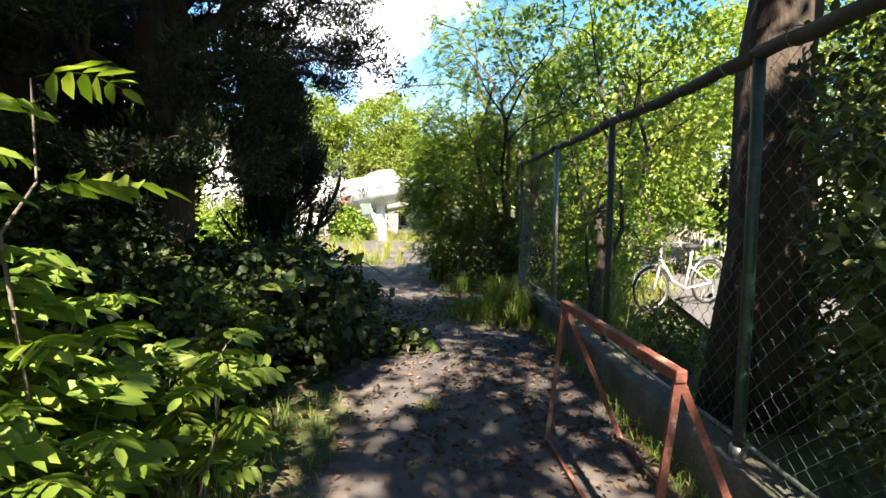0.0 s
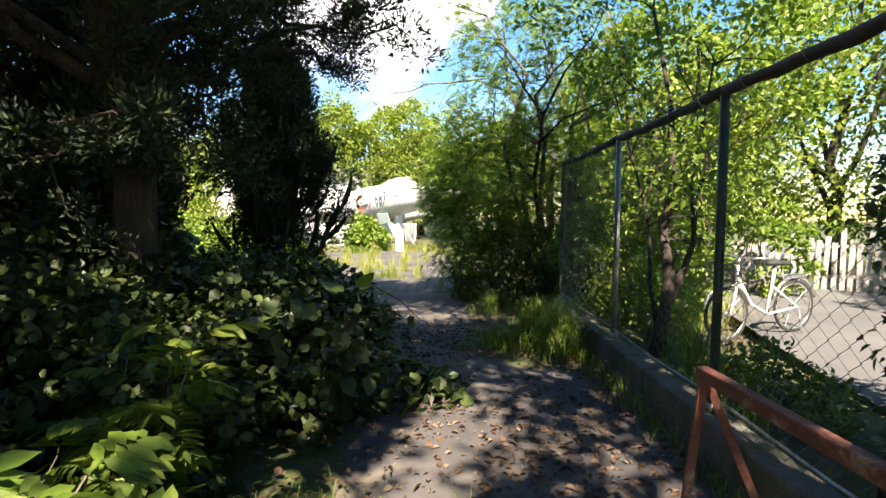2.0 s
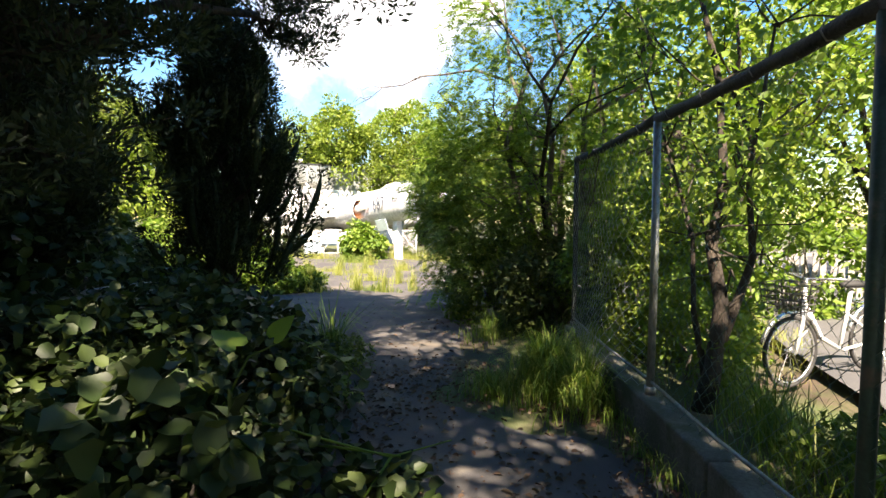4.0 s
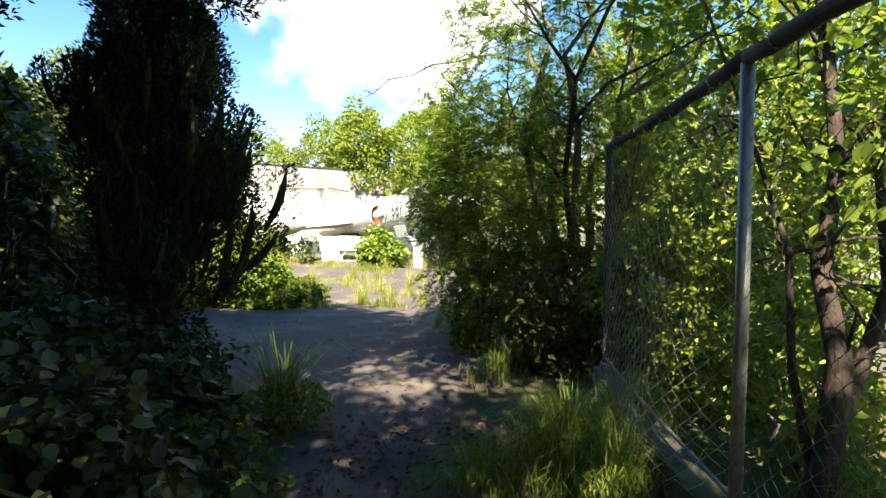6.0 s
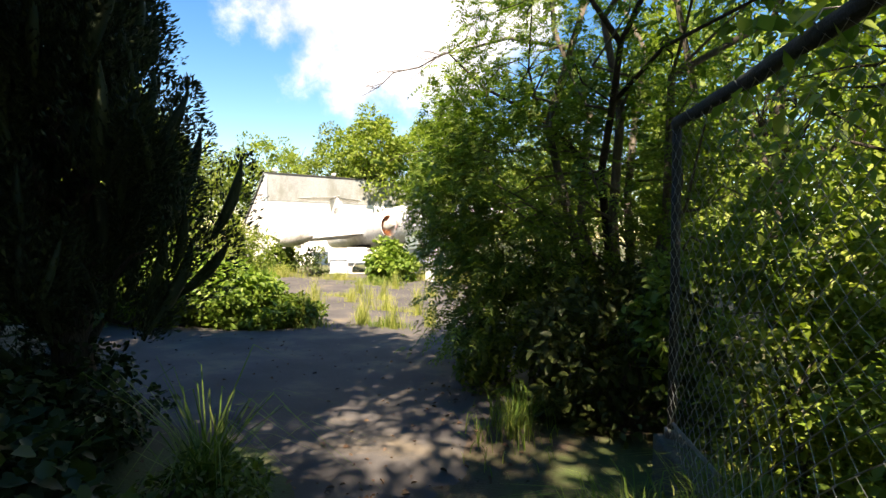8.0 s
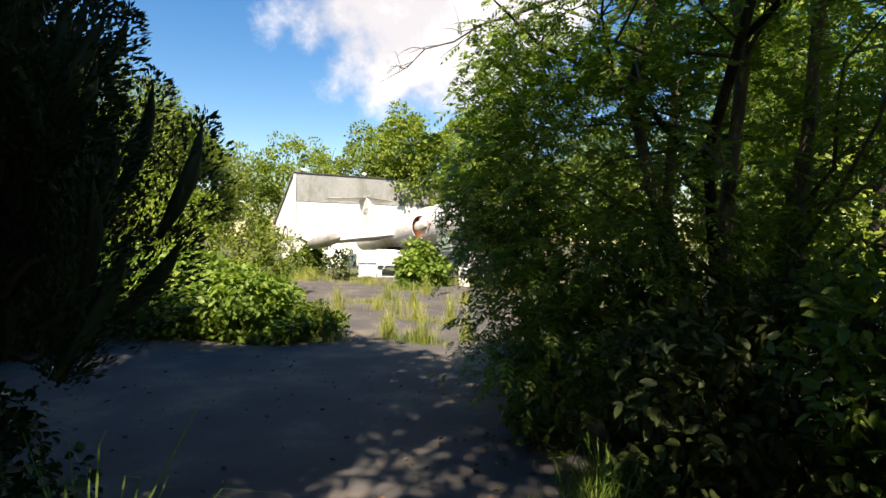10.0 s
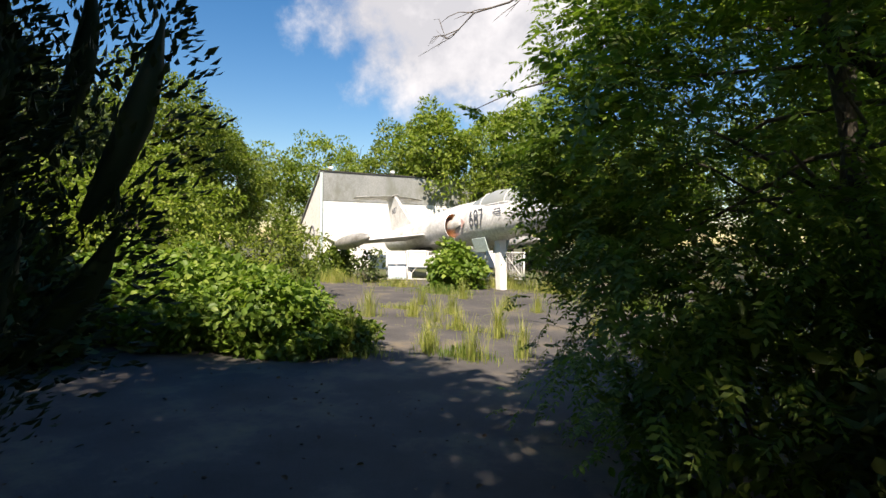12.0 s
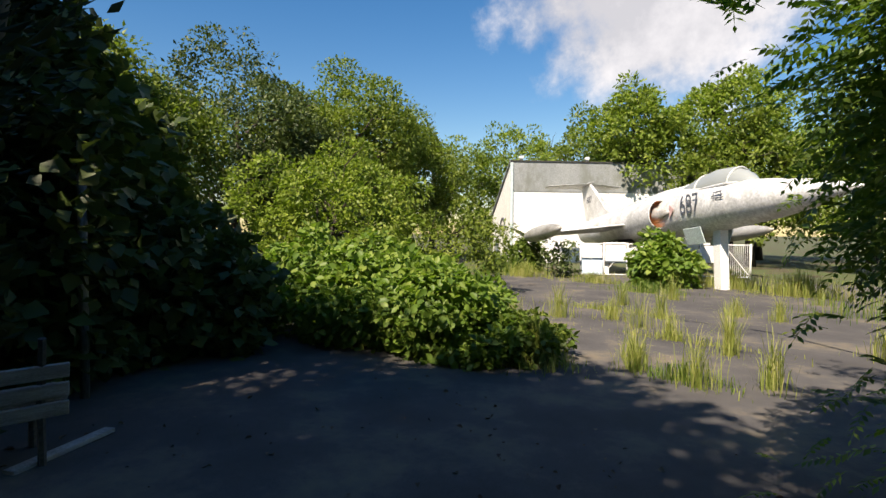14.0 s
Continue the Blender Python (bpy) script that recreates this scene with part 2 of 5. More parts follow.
def leaf_arrays(p, d, n, length, width, fold=0.18, wide=False):
    """Leaves with their foot at p, pointing along d, facing n. Returns vertices and triangles."""
    p, d = np.asarray(p, float), unit(np.asarray(d, float))
    s = unit(np.cross(d, n))
    n = np.cross(s, d)
    length, width = np.broadcast_to(length, len(p))[:, None], np.broadcast_to(width, len(p))[:, None]
    if not wide:
        rise = n * width * fold
        v = np.stack([p, p + d * length * 0.45 + s * width * 0.5 + rise, p + d * length, p + d * length * 0.45 - s * width * 0.5 + rise], 1)
        tri = np.array([[0, 1, 2], [0, 2, 3]])
    else:
        rise, sag = n * width * fold, -n * length * 0.12
        v = np.stack([p, p + d * length * 0.25 + s * width * 0.43 + rise, p + d * length * 0.62 + s * width * 0.45 + rise + sag * 0.3, p + d * length + sag,
                      p + d * length * 0.62 - s * width * 0.45 + rise + sag * 0.3, p + d * length * 0.25 - s * width * 0.43 + rise], 1)
        tri = np.array([[0, 1, 2], [0, 2, 3], [0, 3, 4], [0, 4, 5]])
    k = v.shape[1]
    f = (np.arange(len(p))[:, None, None] * k + tri[None]).reshape(-1, 3)
    return v.reshape(-1, 3), f


def joined(chunks):
    vs, fs, o = [], [], 0
    for v, f in chunks:
        vs.append(v)
        fs.append(f + o)
        o += len(v)
    return np.concatenate(vs), np.concatenate(fs)


def ground_z(x, y):
    """The yard falls gently away from the gate; behind the fence it is a little higher."""
    z = -0.025 * min(max(y - 5.0, 0.0), 12.0)
    line = fence_x(y)
    if x > line:
        z += 0.02 * min(1.0, (x - line) / 0.25)
    return z


def fence_x(y):
    return 0.54 - 0.22 * (y - 5.05)


# ---- ground ----
def polygon_sd(x, y, poly):
    """Signed distance to a closed outline, positive inside (arrays)."""
    inside, best = np.zeros(x.shape, bool), np.full(x.shape, 1e9)
    for (ax, ay), (bx, by) in zip(poly, poly[1:] + poly[:1]):
        t = np.clip(((x - ax) * (bx - ax) + (y - ay) * (by - ay)) / ((bx - ax) ** 2 + (by - ay) ** 2), 0, 1)
        best = np.minimum(best, np.hypot(x - ax - t * (bx - ax), y - ay - t * (by - ay)))
        crosses = ((ay > y) != (by > y)) & (x < (bx - ax) * (y - ay) / (by - ay + 1e-12) + ax)
        inside ^= crosses
    return np.where(inside, best, -best)


PAVED = [(-1.0, -4.0), (-1.2, 2.0), (-1.75, 4.6), (-2.3, 6.6), (-3.0, 8.6), (-4.2, 9.6), (-9.6, 9.4), (-10.5, 12.0), (-18.0, 24.0), (-15.5, 31.0), (-3.0, 33.0),
         (5.0, 22.0), (0.5, 14.5), (-1.0, 12.4), (-2.0, 10.4), (-1.75, 8.2), (-0.9, 7.0), (0.3, 6.2), (1.1, 2.0), (2.2, -4.0)]


def wobble(x, y, s, seed=0.0):
    return (np.sin(x * s + 1.7 * np.sin(y * s * 0.73 + seed) + seed) + np.sin(y * s * 1.31 + 1.3 * np.sin(x * s * 0.57 - seed)) + 0.6 * np.sin((x + y) * s * 2.3 + seed * 3)) / 2.6


def build_ground():
    xs = np.unique(np.concatenate([np.linspace(-400, -30, 14), np.arange(-30, -6, 1.0), np.arange(-6, 5, 0.22), np.arange(5, 20, 1.0), np.linspace(20, 400, 14)]))
    ys = np.unique(np.concatenate([np.linspace(-400, -10, 14), np.arange(-10, 0, 1.0), np.arange(0, 16, 0.22), np.arange(16, 46, 1.0), np.linspace(46, 600, 16)]))
    gx, gy = np.meshgrid(xs, ys)
    gz = np.vectorize(ground_z)(gx, gy) + 0.012 * wobble(gx, gy, 2.1) + 0.02 * wobble(gx, gy, 0.7, 2.0)
    n = len(xs)
    i = (np.arange(len(ys) - 1)[:, None] * n + np.arange(n - 1)[None]).ravel()
    g = np_part("ground", np.stack([gx.ravel(), gy.ravel(), gz.ravel()], 1), np.stack([i, i + 1, i + n + 1, i + n], 1), SOIL, smooth=True)
    tagged(g, "brown soil with leaf mould and patches of moss", "ground", kind="structure")
    step = 0.16
    px, py = np.meshgrid(np.arange(-19, 6, step), np.arange(-4.5, 34, step))
    sd = polygon_sd(px, py, PAVED) + 0.22 * wobble(px, py, 2.4, 1.0) + 0.1 * wobble(px, py, 6.0, 4.0)
    base = -0.025 * np.clip(py - 5, 0, 12)
    pz = base + np.clip(sd * 0.14, -0.12, 0.045) + 0.006 * wobble(px, py, 1.5, 3.0)
    n = px.shape[1]
    i = (np.arange(px.shape[0] - 1)[:, None] * n + np.arange(n - 1)[None]).ravel()
    keep = (sd.ravel()[i] > -0.7) & (px.ravel()[i] < np.vectorize(fence_x)(py).ravel()[i] + 30 * (py.ravel()[i] > 10.5))
    i = i[keep]
    p = np_part("pavement", np.stack([px.ravel(), py.ravel(), pz.ravel()], 1), np.stack([i, i + 1, i + n + 1, i + n], 1), ASPHALT, smooth=True)
    tagged(p, "cracked old grey asphalt of a disused yard and path", "pavement", kind="structure")
    rx, ry = np.meshgrid(np.linspace(0, 3.6, 13), np.linspace(-14, 40, 110))
    cx = 2.15 - 0.05 * (ry - 6) + 0.012 * (np.clip(ry - 6, 0, 40)) ** 2
    rz = 0.06 + 0.004 * wobble(rx, ry, 1.1) - 0.02 * (np.abs(rx - 1.8) / 1.8) ** 4
    n = 13
    i = (np.arange(109)[:, None] * n + np.arange(n - 1)[None]).ravel()
    r = np_part("road", np.stack([(rx + cx).ravel(), ry.ravel(), rz.ravel()], 1), np.stack([i, i + 1, i + n + 1, i + n], 1), ROADWAY, smooth=True)
    tagged(r, "pale grey asphalt lane beyond the wire fence", "road", kind="structure")


build_ground()


def build_wall():
    """The low concrete footing under the fence."""
    wall = tagged(new("wall_footing"), "low mossy concrete footing wall under the wire fence", "low wall", kind="structure")
    for a, b in ((-6.0, -2.0), (-2.0, 2.0), (2.0, 6.0), (6.0, 9.75)):
        m = (a + b) / 2
        bm = bmesh.new()
        box(bm, (0.2, (b - a) * 1.0238 - 0.012, 0.62), Matrix.Translation((fence_x(m), m, 0.0)) @ pose(0, 0, 0, 0, 0, 12.4), 0.018)
        part("wall_block", bm, CONCRETE, wall)


build_wall()

# ---- fence ----
TOP = 2.35
FOOT = 0.32
POSTS = [-3.2, -1.15, 0.9, 2.95, 5.05, 7.1, 9.67]


def fence_point(y, z, out=0.0):
    """A point in the fence's plane; out moves it towards the path."""
    return (fence_x(y) - 0.977 * out, y - 0.215 * out, z)


def wire_mesh(y0, y1, z0, z1, pitch, r, bulge):
    """Chain-link: zigzag wires side by side, each a thin three-sided rod."""
    vs, fs, base = [], [], 0
    n, rows = int((y1 - y0) * 1.024 / pitch), int((z1 - z0) / (pitch * 0.9))
    dz = (z1 - z0) / rows
    k = np.arange(rows + 1)
    ring = np.array([[0, 1], [0.87, -0.5], [-0.87, -0.5]])
    for i in range(n):
        y = y0 + (i + 0.5 + 0.52 * np.where((k + i) % 2, 1, -1)) * (y1 - y0) / n
        z = z0 + k * dz
        out = bulge(y, z) + 0.004 * np.where((k + i) % 2, 1, -1)
        p = np.stack([0.54 - 0.22 * (y - 5.05) - 0.977 * out, y - 0.215 * out, z - 0.25 * np.abs(out)], 1)
        v = p[:, None, :] + np.stack([ring[:, 0] * r, np.zeros(3), ring[:, 1] * r], 1)[None] + np.stack([np.zeros(3), ring[:, 1] * r, np.zeros(3)], 1)[None]
        vs.append(v.reshape(-1, 3))
        for j in range(3):
            a = k[:-1] * 3 + j + base
            b = k[:-1] * 3 + (j + 1) % 3 + base
            fs.append(np.stack([a, b, b + 3, a + 3], 1))
        base += len(k) * 3
    return np.concatenate(vs), np.concatenate(fs)


def build_fence():
    fence = tagged(new("wire_fence"), "tall green chain-link fence with a vine-dark top rail, sagging mesh", "fence")
    for y in POSTS:
        bm = bmesh.new()
        x = fence_x(y)
        tube(bm, [(x, y, 0.2), (x + 0.006, y, 1.2), (x, y, TOP)], 0.03, 10)
        part("post", bm, GALV if y == 7.1 else (DARKRAIL if y > 9 else GREENPOST), fence, smooth=True)
        bm = bmesh.new()
        tube(bm, [(x, y, FOOT - 0.01), (x, y, FOOT + 0.05)], 0.045, 10)
        part("post_collar", bm, GALV, fence, smooth=True)
    for a, b in zip(POSTS, POSTS[1:]):
        bm = bmesh.new()
        pts = []
        for i in range(13):
            y = a + (b - a) * i / 12
            pts.append(fence_point(y, TOP + 0.02 - 0.02 * math.sin(math.pi * i / 12) + 0.006 * math.sin(i * 2.3 + a)))
        tube(bm, pts, [0.033 + 0.008 * abs(math.sin(i * 1.9 + a)) for i in range(13)], 8)
        part("top_rail", bm, DARKRAIL, fence, smooth=True)
        bm = bmesh.new()
        tube(bm, [fence_point(a, FOOT + 0.09), fence_point((a + b) / 2, FOOT + 0.07), fence_point(b, FOOT + 0.09)], 0.012, 6)
        part("tension_wire", bm, GALV, fence, smooth=True)
        for k in range(4):
            bm = bmesh.new()
            y = a + (b - a) * (k + 0.5) / 4
            tube(bm, [Vector(fence_point(y, TOP + 0.02)) + Vector((0.05 * math.cos(q * 1.05), 0, 0.05 * math.sin(q * 1.05))) for q in range(7)], 0.004, 5)
            part("wire_tie", bm, GALV, fence)

    def flat(y, z):
        return 0.02 * np.sin(y * 3.1) * np.sin(z * 2.2)

    def loose(y, z):
        s = np.clip((9.6 - y) / 2.4, 0, 1) * np.clip((2.2 - z) / 1.9, 0, 1)
        return 0.03 + 0.30 * s * np.clip((y - 7.15) / 0.5, 0, 1) + 0.05 * s * np.sin(z * 7 + y * 2)

    for a, b in zip(POSTS, POSTS[1:]):
        last = a == 7.1
        v, f = wire_mesh(a + 0.02, b - 0.02, FOOT + 0.02, TOP - 0.02, 0.062, 0.0017 if last else 0.0014, loose if last else flat)
        tagged(np_part("mesh_panel", v, f, WIREGREY if last else WIRE, fence), "loose pale zinc mesh bulging off its post" if last else "green-coated wire mesh")


build_fence()


# ---- plants: makers ----
def clump_points(rng, n, centre, radii, shell=0.55):
    d = unit(rng.normal(size=(n, 3)))
    r = shell + (1 - shell) * rng.random((n, 1)) ** 0.5
    return np.array(centre) + d * r * np.array(radii), d


def leaf_crown(rng, clumps, per, size, aspect=0.55, droop=0.3, wide=False, spread=0.35):
    """Leaves on many small clumps; clumps is an array of x, y, z, radius and an outward way."""
    m = len(clumps)
    c = np.repeat(clumps, per, 0)
    d = unit(rng.normal(size=(m * per, 3)) + c[:, 4:7] * 0.6 + np.array([0, 0, 0.25]))
    p = c[:, :3] + d * c[:, 3:4] * (0.45 + 0.6 * rng.random((m * per, 1)) ** 0.6) * np.array([1, 1, 0.8])
    n = unit(d * 0.6 + rng.normal(size=d.shape) * spread + np.array([0, 0, 0.7]))
    way = unit(d + rng.normal(size=d.shape) * 0.8 - np.array([0, 0, droop]))
    length = size * (0.65 + 0.7 * rng.random(m * per))
    return leaf_arrays(p, way, n, length, length * aspect, 0.15, wide)


def crown_clumps(rng, n, centre, radii, size, shell=0.6, low=-0.55):
    d = unit(rng.normal(size=(n * 3, 3)))
    d = d[d[:, 2] > low][:n]
    lump = 1 + 0.16 * np.sin(d[:, :1] * 5 + centre[0]) + 0.14 * np.sin(d[:, 1:2] * 6 + centre[1]) + 0.1 * np.sin(d[:, 2:] * 7)
    r = (shell + (1 - shell) * rng.random((len(d), 1)) ** 0.4) * lump
    p = np.array(centre) + d * r * np.array(radii)
    return np.concatenate([p, size * (0.6 + 0.8 * rng.random((len(d), 1))), d], 1)


def limb_points(rng, a, b, n=5, wave=0.12):
    a, b = np.array(a, float), np.array(b, float)
    w = np.linalg.norm(b - a) * wave
    pts = [tuple(a + (b - a) * t + (rng.normal(size=3) * w * math.sin(math.pi * t) if 0 < t < 1 else 0) + np.array([0, 0, w * math.sin(math.pi * t)])) for t in np.linspace(0, 1, n)]
    return pts


def broad_tree(name, label, x, y, h, radii, mat, seed, clumps=120, per=60, size=0.26, clump=0.75, base=None, trunk_r=0.16, limbs=8, group="", aspect=0.55, lean=(0, 0), bark=None, low=-0.55, wide=False, shell=0.6, category="tree", wave=0.03):
    rng = np.random.default_rng(seed)
    z0 = ground_z(x, y)
    top = z0 + h
    cz = top - radii[2] * 1.02
    tree = tagged(new(name), label, category, group)
    bm = bmesh.new()
    cx, cy = x + lean[0], y + lean[1]
    end = (cx, cy, cz + radii[2] * 0.4)
    tr = limb_points(rng, (x, y, z0 - 0.1), end, 8, wave)
    tube(bm, tr, [trunk_r * (1.35 - 0.12 * i if i else 1.6) for i in range(8)], 9)
    part("trunk", bm, bark or BARK, tree, smooth=True)
    for i in range(limbs):
        t = 0.35 + 0.55 * i / max(1, limbs - 1)
        k = min(6, int(t * 7))
        a = rng.random() * math.tau
        tip = (cx + math.cos(a) * radii[0] * 0.75, cy + math.sin(a) * radii[1] * 0.75, cz + radii[2] * (rng.random() * 1.1 - 0.35))
        bm = bmesh.new()
        pts = limb_points(rng, tr[k], tip, 6, 0.1)
        tube(bm, pts, [trunk_r * (0.55 - 0.09 * j) for j in range(6)], 6)
        for q in range(3):
            s = pts[3 + q % 3]
            e = np.array(s) + rng.normal(size=3) * np.array(radii) * 0.3 + np.array([0, 0, 0.15])
            tube(bm, limb_points(rng, s, e, 4, 0.1), [trunk_r * 0.16, trunk_r * 0.12, trunk_r * 0.08, trunk_r * 0.04], 5)
        part("limb", bm, bark or BARK, tree, smooth=True)
    c = crown_clumps(rng, clumps, (cx, cy, cz), radii, clump, shell, low)
    v, f = leaf_crown(rng, c, per, size, aspect, wide=wide)
    v[:, 2] = np.maximum(v[:, 2], z0 + 0.03)
    np_part("crown", v, f, mat, tree)
    return tree


def conifer(name, label, x, y, h, r, seed, plumes=220, sprigs=170, bare=0.6, group="dark junipers beside the path", belly=0.35, mat=None, fine=0.075):
    """A juniper: flame-like plumes of fine scale leaves, curling up and out from a dark stem."""
    rng = np.random.default_rng(seed)
    z0 = ground_z(x, y)
    tree = tagged(new(name), label, "conifer tree", group)
    bm = bmesh.new()
    tr = limb_points(rng, (x, y, z0 - 0.1), (x + 0.1, y + 0.1, z0 + h * 0.93), 9, 0.02)
    tube(bm, tr, [0.17 - 0.018 * i for i in range(9)], 9)
    part("trunk", bm, BARK, tree, smooth=True)
    chunks = []
    arms = max(16, plumes // 7)
    for i in range(plumes):
        arm = i % arms
        u = min(0.99, (arm + 0.5) / arms)
        z = z0 + bare + u * (h - bare) * 0.97
        prof = max(0.12, math.sin(math.pi * min(1, (u + belly) / (1 + belly))) ** 0.7)
        a = arm * 2.39996 + seed
        out = np.array([math.cos(a), math.sin(a), 0.0])
        reach = r * prof * (0.8 + 0.28 * math.sin(arm * 3.7 + seed))
        end = np.array([x, y, z]) + out * reach
        q = 0.45 + 0.55 * rng.random() ** 0.6
        tip = np.array([x, y, z - 0.25 * (1 - q)]) + out * reach * q + rng.normal(size=3) * np.array([0.17, 0.17, 0.14])
        ln = (0.45 + 0.55 * rng.random()) * (0.55 + 0.45 * prof)
        ax = unit(out * 0.5 + np.array([0, 0, 1.0]) + rng.normal(size=3) * 0.22)
        curl = out * -0.22
        k = sprigs
        s = rng.random(k)
        w = ln * 0.33 * np.sin(math.pi * np.clip(s * 0.85 + 0.12, 0, 1)) ** 0.8
        around = rng.random(k) * math.tau
        e1 = unit(np.cross(ax, [0.3, 0.2, 1.0]))
        e2 = np.cross(ax, e1)
        rad = e1[None] * np.cos(around)[:, None] + e2[None] * np.sin(around)[:, None]
        p = tip + ax[None] * (s * ln)[:, None] + curl[None] * (s ** 2 * ln)[:, None] + rad * (w * (0.25 + 0.75 * rng.random(k) ** 0.7))[:, None]
        d = unit(ax[None] * 1.0 + rad * 0.7 + rng.normal(size=(k, 3)) * 0.3)
        le = fine * (0.7 + 0.8 * rng.random(k))
        chunks.append(leaf_arrays(p, d, rad + rng.normal(size=(k, 3)) * 0.5, le, le * 0.4, 0.3))
        ring = np.arange(6) * math.tau / 6
        js = np.linspace(0.0, 1.0, 5)
        cv = np.concatenate([tip + ax * (q * ln * 0.92) + curl * (q ** 2 * ln) + (e1[None] * np.cos(ring)[:, None] + e2[None] * np.sin(ring)[:, None]) * ln * 0.24 * 0.25 * max(0.02, math.sin(math.pi * min(1, q * 0.85 + 0.12))) for q in js])
        ci = (np.arange(4)[:, None] * 6 + np.arange(6)[None]).ravel()
        cn = (np.arange(4)[:, None] * 6 + (np.arange(6)[None] + 1) % 6).ravel()
        chunks.append((cv, np.concatenate([np.stack([ci, cn, cn + 6], 1), np.stack([ci, cn + 6, ci + 6], 1)])))
        if i < arms:
            limb = bmesh.new()
            tube(limb, limb_points(rng, (x, y, z - 0.35), tuple(end), 5, 0.07), [0.045, 0.035, 0.025, 0.015, 0.006], 5)
            part("limb", limb, BARK, tree, smooth=True)
    v, f = joined(chunks)
    np_part("crown", v, f, mat or LEAF_DARK, tree)
    return tree


def frond_arrays(rng, foot, way, length, pairs, leaf, aspect=0.36, sag=0.35, wide=True):
    """Pinnate leaves: a thin stalk with pairs of leaflets and one at the tip (arrays over all fronds)."""
    foot, way = np.asarray(foot, float), unit(np.asarray(way, float))
    m = len(foot)
    side = unit(np.cross(way, np.array([0, 0, 1.0]) + rng.normal(size=way.shape) * 0.25))
    up = np.cross(side, way)
    length = np.broadcast_to(length, m)[:, None]
    chunks = []
    for j in range(pairs + 1):
        t = 0.22 + 0.78 * j / pairs
        p = foot + way * length * t - np.array([0, 0, 1.0]) * length * sag * t * t
        tang = unit(way - np.array([0, 0, 1.0]) * 2 * sag * t)
        sz = leaf * length[:, 0] / length.mean() * (0.75 + 0.5 * math.sin(math.pi * (0.2 + 0.7 * t)))
        if j == pairs:
            chunks.append(leaf_arrays(p, tang, up + rng.normal(size=up.shape) * 0.15, sz, sz * aspect, 0.12, wide))
            continue
        for s in (1, -1):
            d = unit(side * s + tang * 0.45 - np.array([0, 0, 0.25]) + rng.normal(size=up.shape) * 0.12)
            chunks.append(leaf_arrays(p, d, up + rng.normal(size=up.shape) * 0.2, sz * (0.9 + 0.2 * rng.random(m)), sz * aspect, 0.12, wide))
    # stalks: narrow folded strips
    for j in range(3):
        t0, t1 = j / 3, (j + 1) / 3
        a = foot + way * length * t0 - np.array([0, 0, 1.0]) * length * sag * t0 * t0
        b = foot + way * length * t1 - np.array([0, 0, 1.0]) * length * sag * t1 * t1
        chunks.append(leaf_arrays(a, b - a, up, np.linalg.norm(b - a, axis=1) * 1.05, 0.006, 0.5))
    return joined(chunks)


def blade_arrays(rng, foot, height, width, lean=0.5):
    """Grass: blades of three joints that bow over."""
    m = len(foot)
    a = rng.random(m) * math.tau
    out = np.stack([np.cos(a), np.sin(a), np.zeros(m)], 1)
    side = np.stack([-np.sin(a), np.cos(a), np.zeros(m)], 1)
    h = (height * (0.5 + 0.7 * rng.random(m)))[:, None]
    ln = (lean * (0.3 + rng.random(m)))[:, None]
    w = (width * (0.7 + 0.6 * rng.random(m)))[:, None]
    up = np.array([0, 0, 1.0])
    p0, p1 = foot, foot + up * h * 0.5 + out * h * ln * 0.15
    p2, p3 = foot + up * h * 0.85 + out * h * ln * 0.45, foot + up * h * (1.05 - 0.35 * ln) + out * h * ln * 0.95
    v = np.stack([p0 - side * w / 2, p0 + side * w / 2, p1 - side * w / 2, p1 + side * w / 2, p2 - side * w / 3, p2 + side * w / 3, p3], 1)
    tri = np.array([[0, 1, 3], [0, 3, 2], [2, 3, 5], [2, 5, 4], [4, 5, 6]])
    f = (np.arange(m)[:, None, None] * 7 + tri[None]).reshape(-1, 3)
    return v.reshape(-1, 3), f


def scatter(rng, n, x0, x1, y0, y1):
    p = np.stack([x0 + (x1 - x0) * rng.random(n), y0 + (y1 - y0) * rng.random(n), np.zeros(n)], 1)
    return p


def settle(p, lift=0.0):
    p[:, 2] = [ground_z(a, b) + lift for a, b in p[:, :2]]
    return p


def grass_clump(name, label, x, y, r, n, h, seed, mat=None, width=0.008, lean=0.7, group="", ry=None):
    rng = np.random.default_rng(seed)
    n = int(n * 0.8)
    a, q = rng.random(n) * math.tau, np.abs(rng.normal(size=n)) * r * 0.62
    tuft = 0.5 + 0.5 * np.sin(a * 5 + q * 9 / r + seed)
    q = q * (0.7 + 0.5 * tuft)
    p = settle(np.stack([x + np.cos(a) * q, y + np.sin(a) * q * ((ry or r) / r), np.zeros(n)], 1), -0.01)
    v, f = blade_arrays(rng, p, h * np.clip(1.15 - 0.55 * q / r, 0.3, 1.2), width, lean)
    return tagged(np_part(name, v, f, mat or GRASS), label, "grass", group, "stuff")


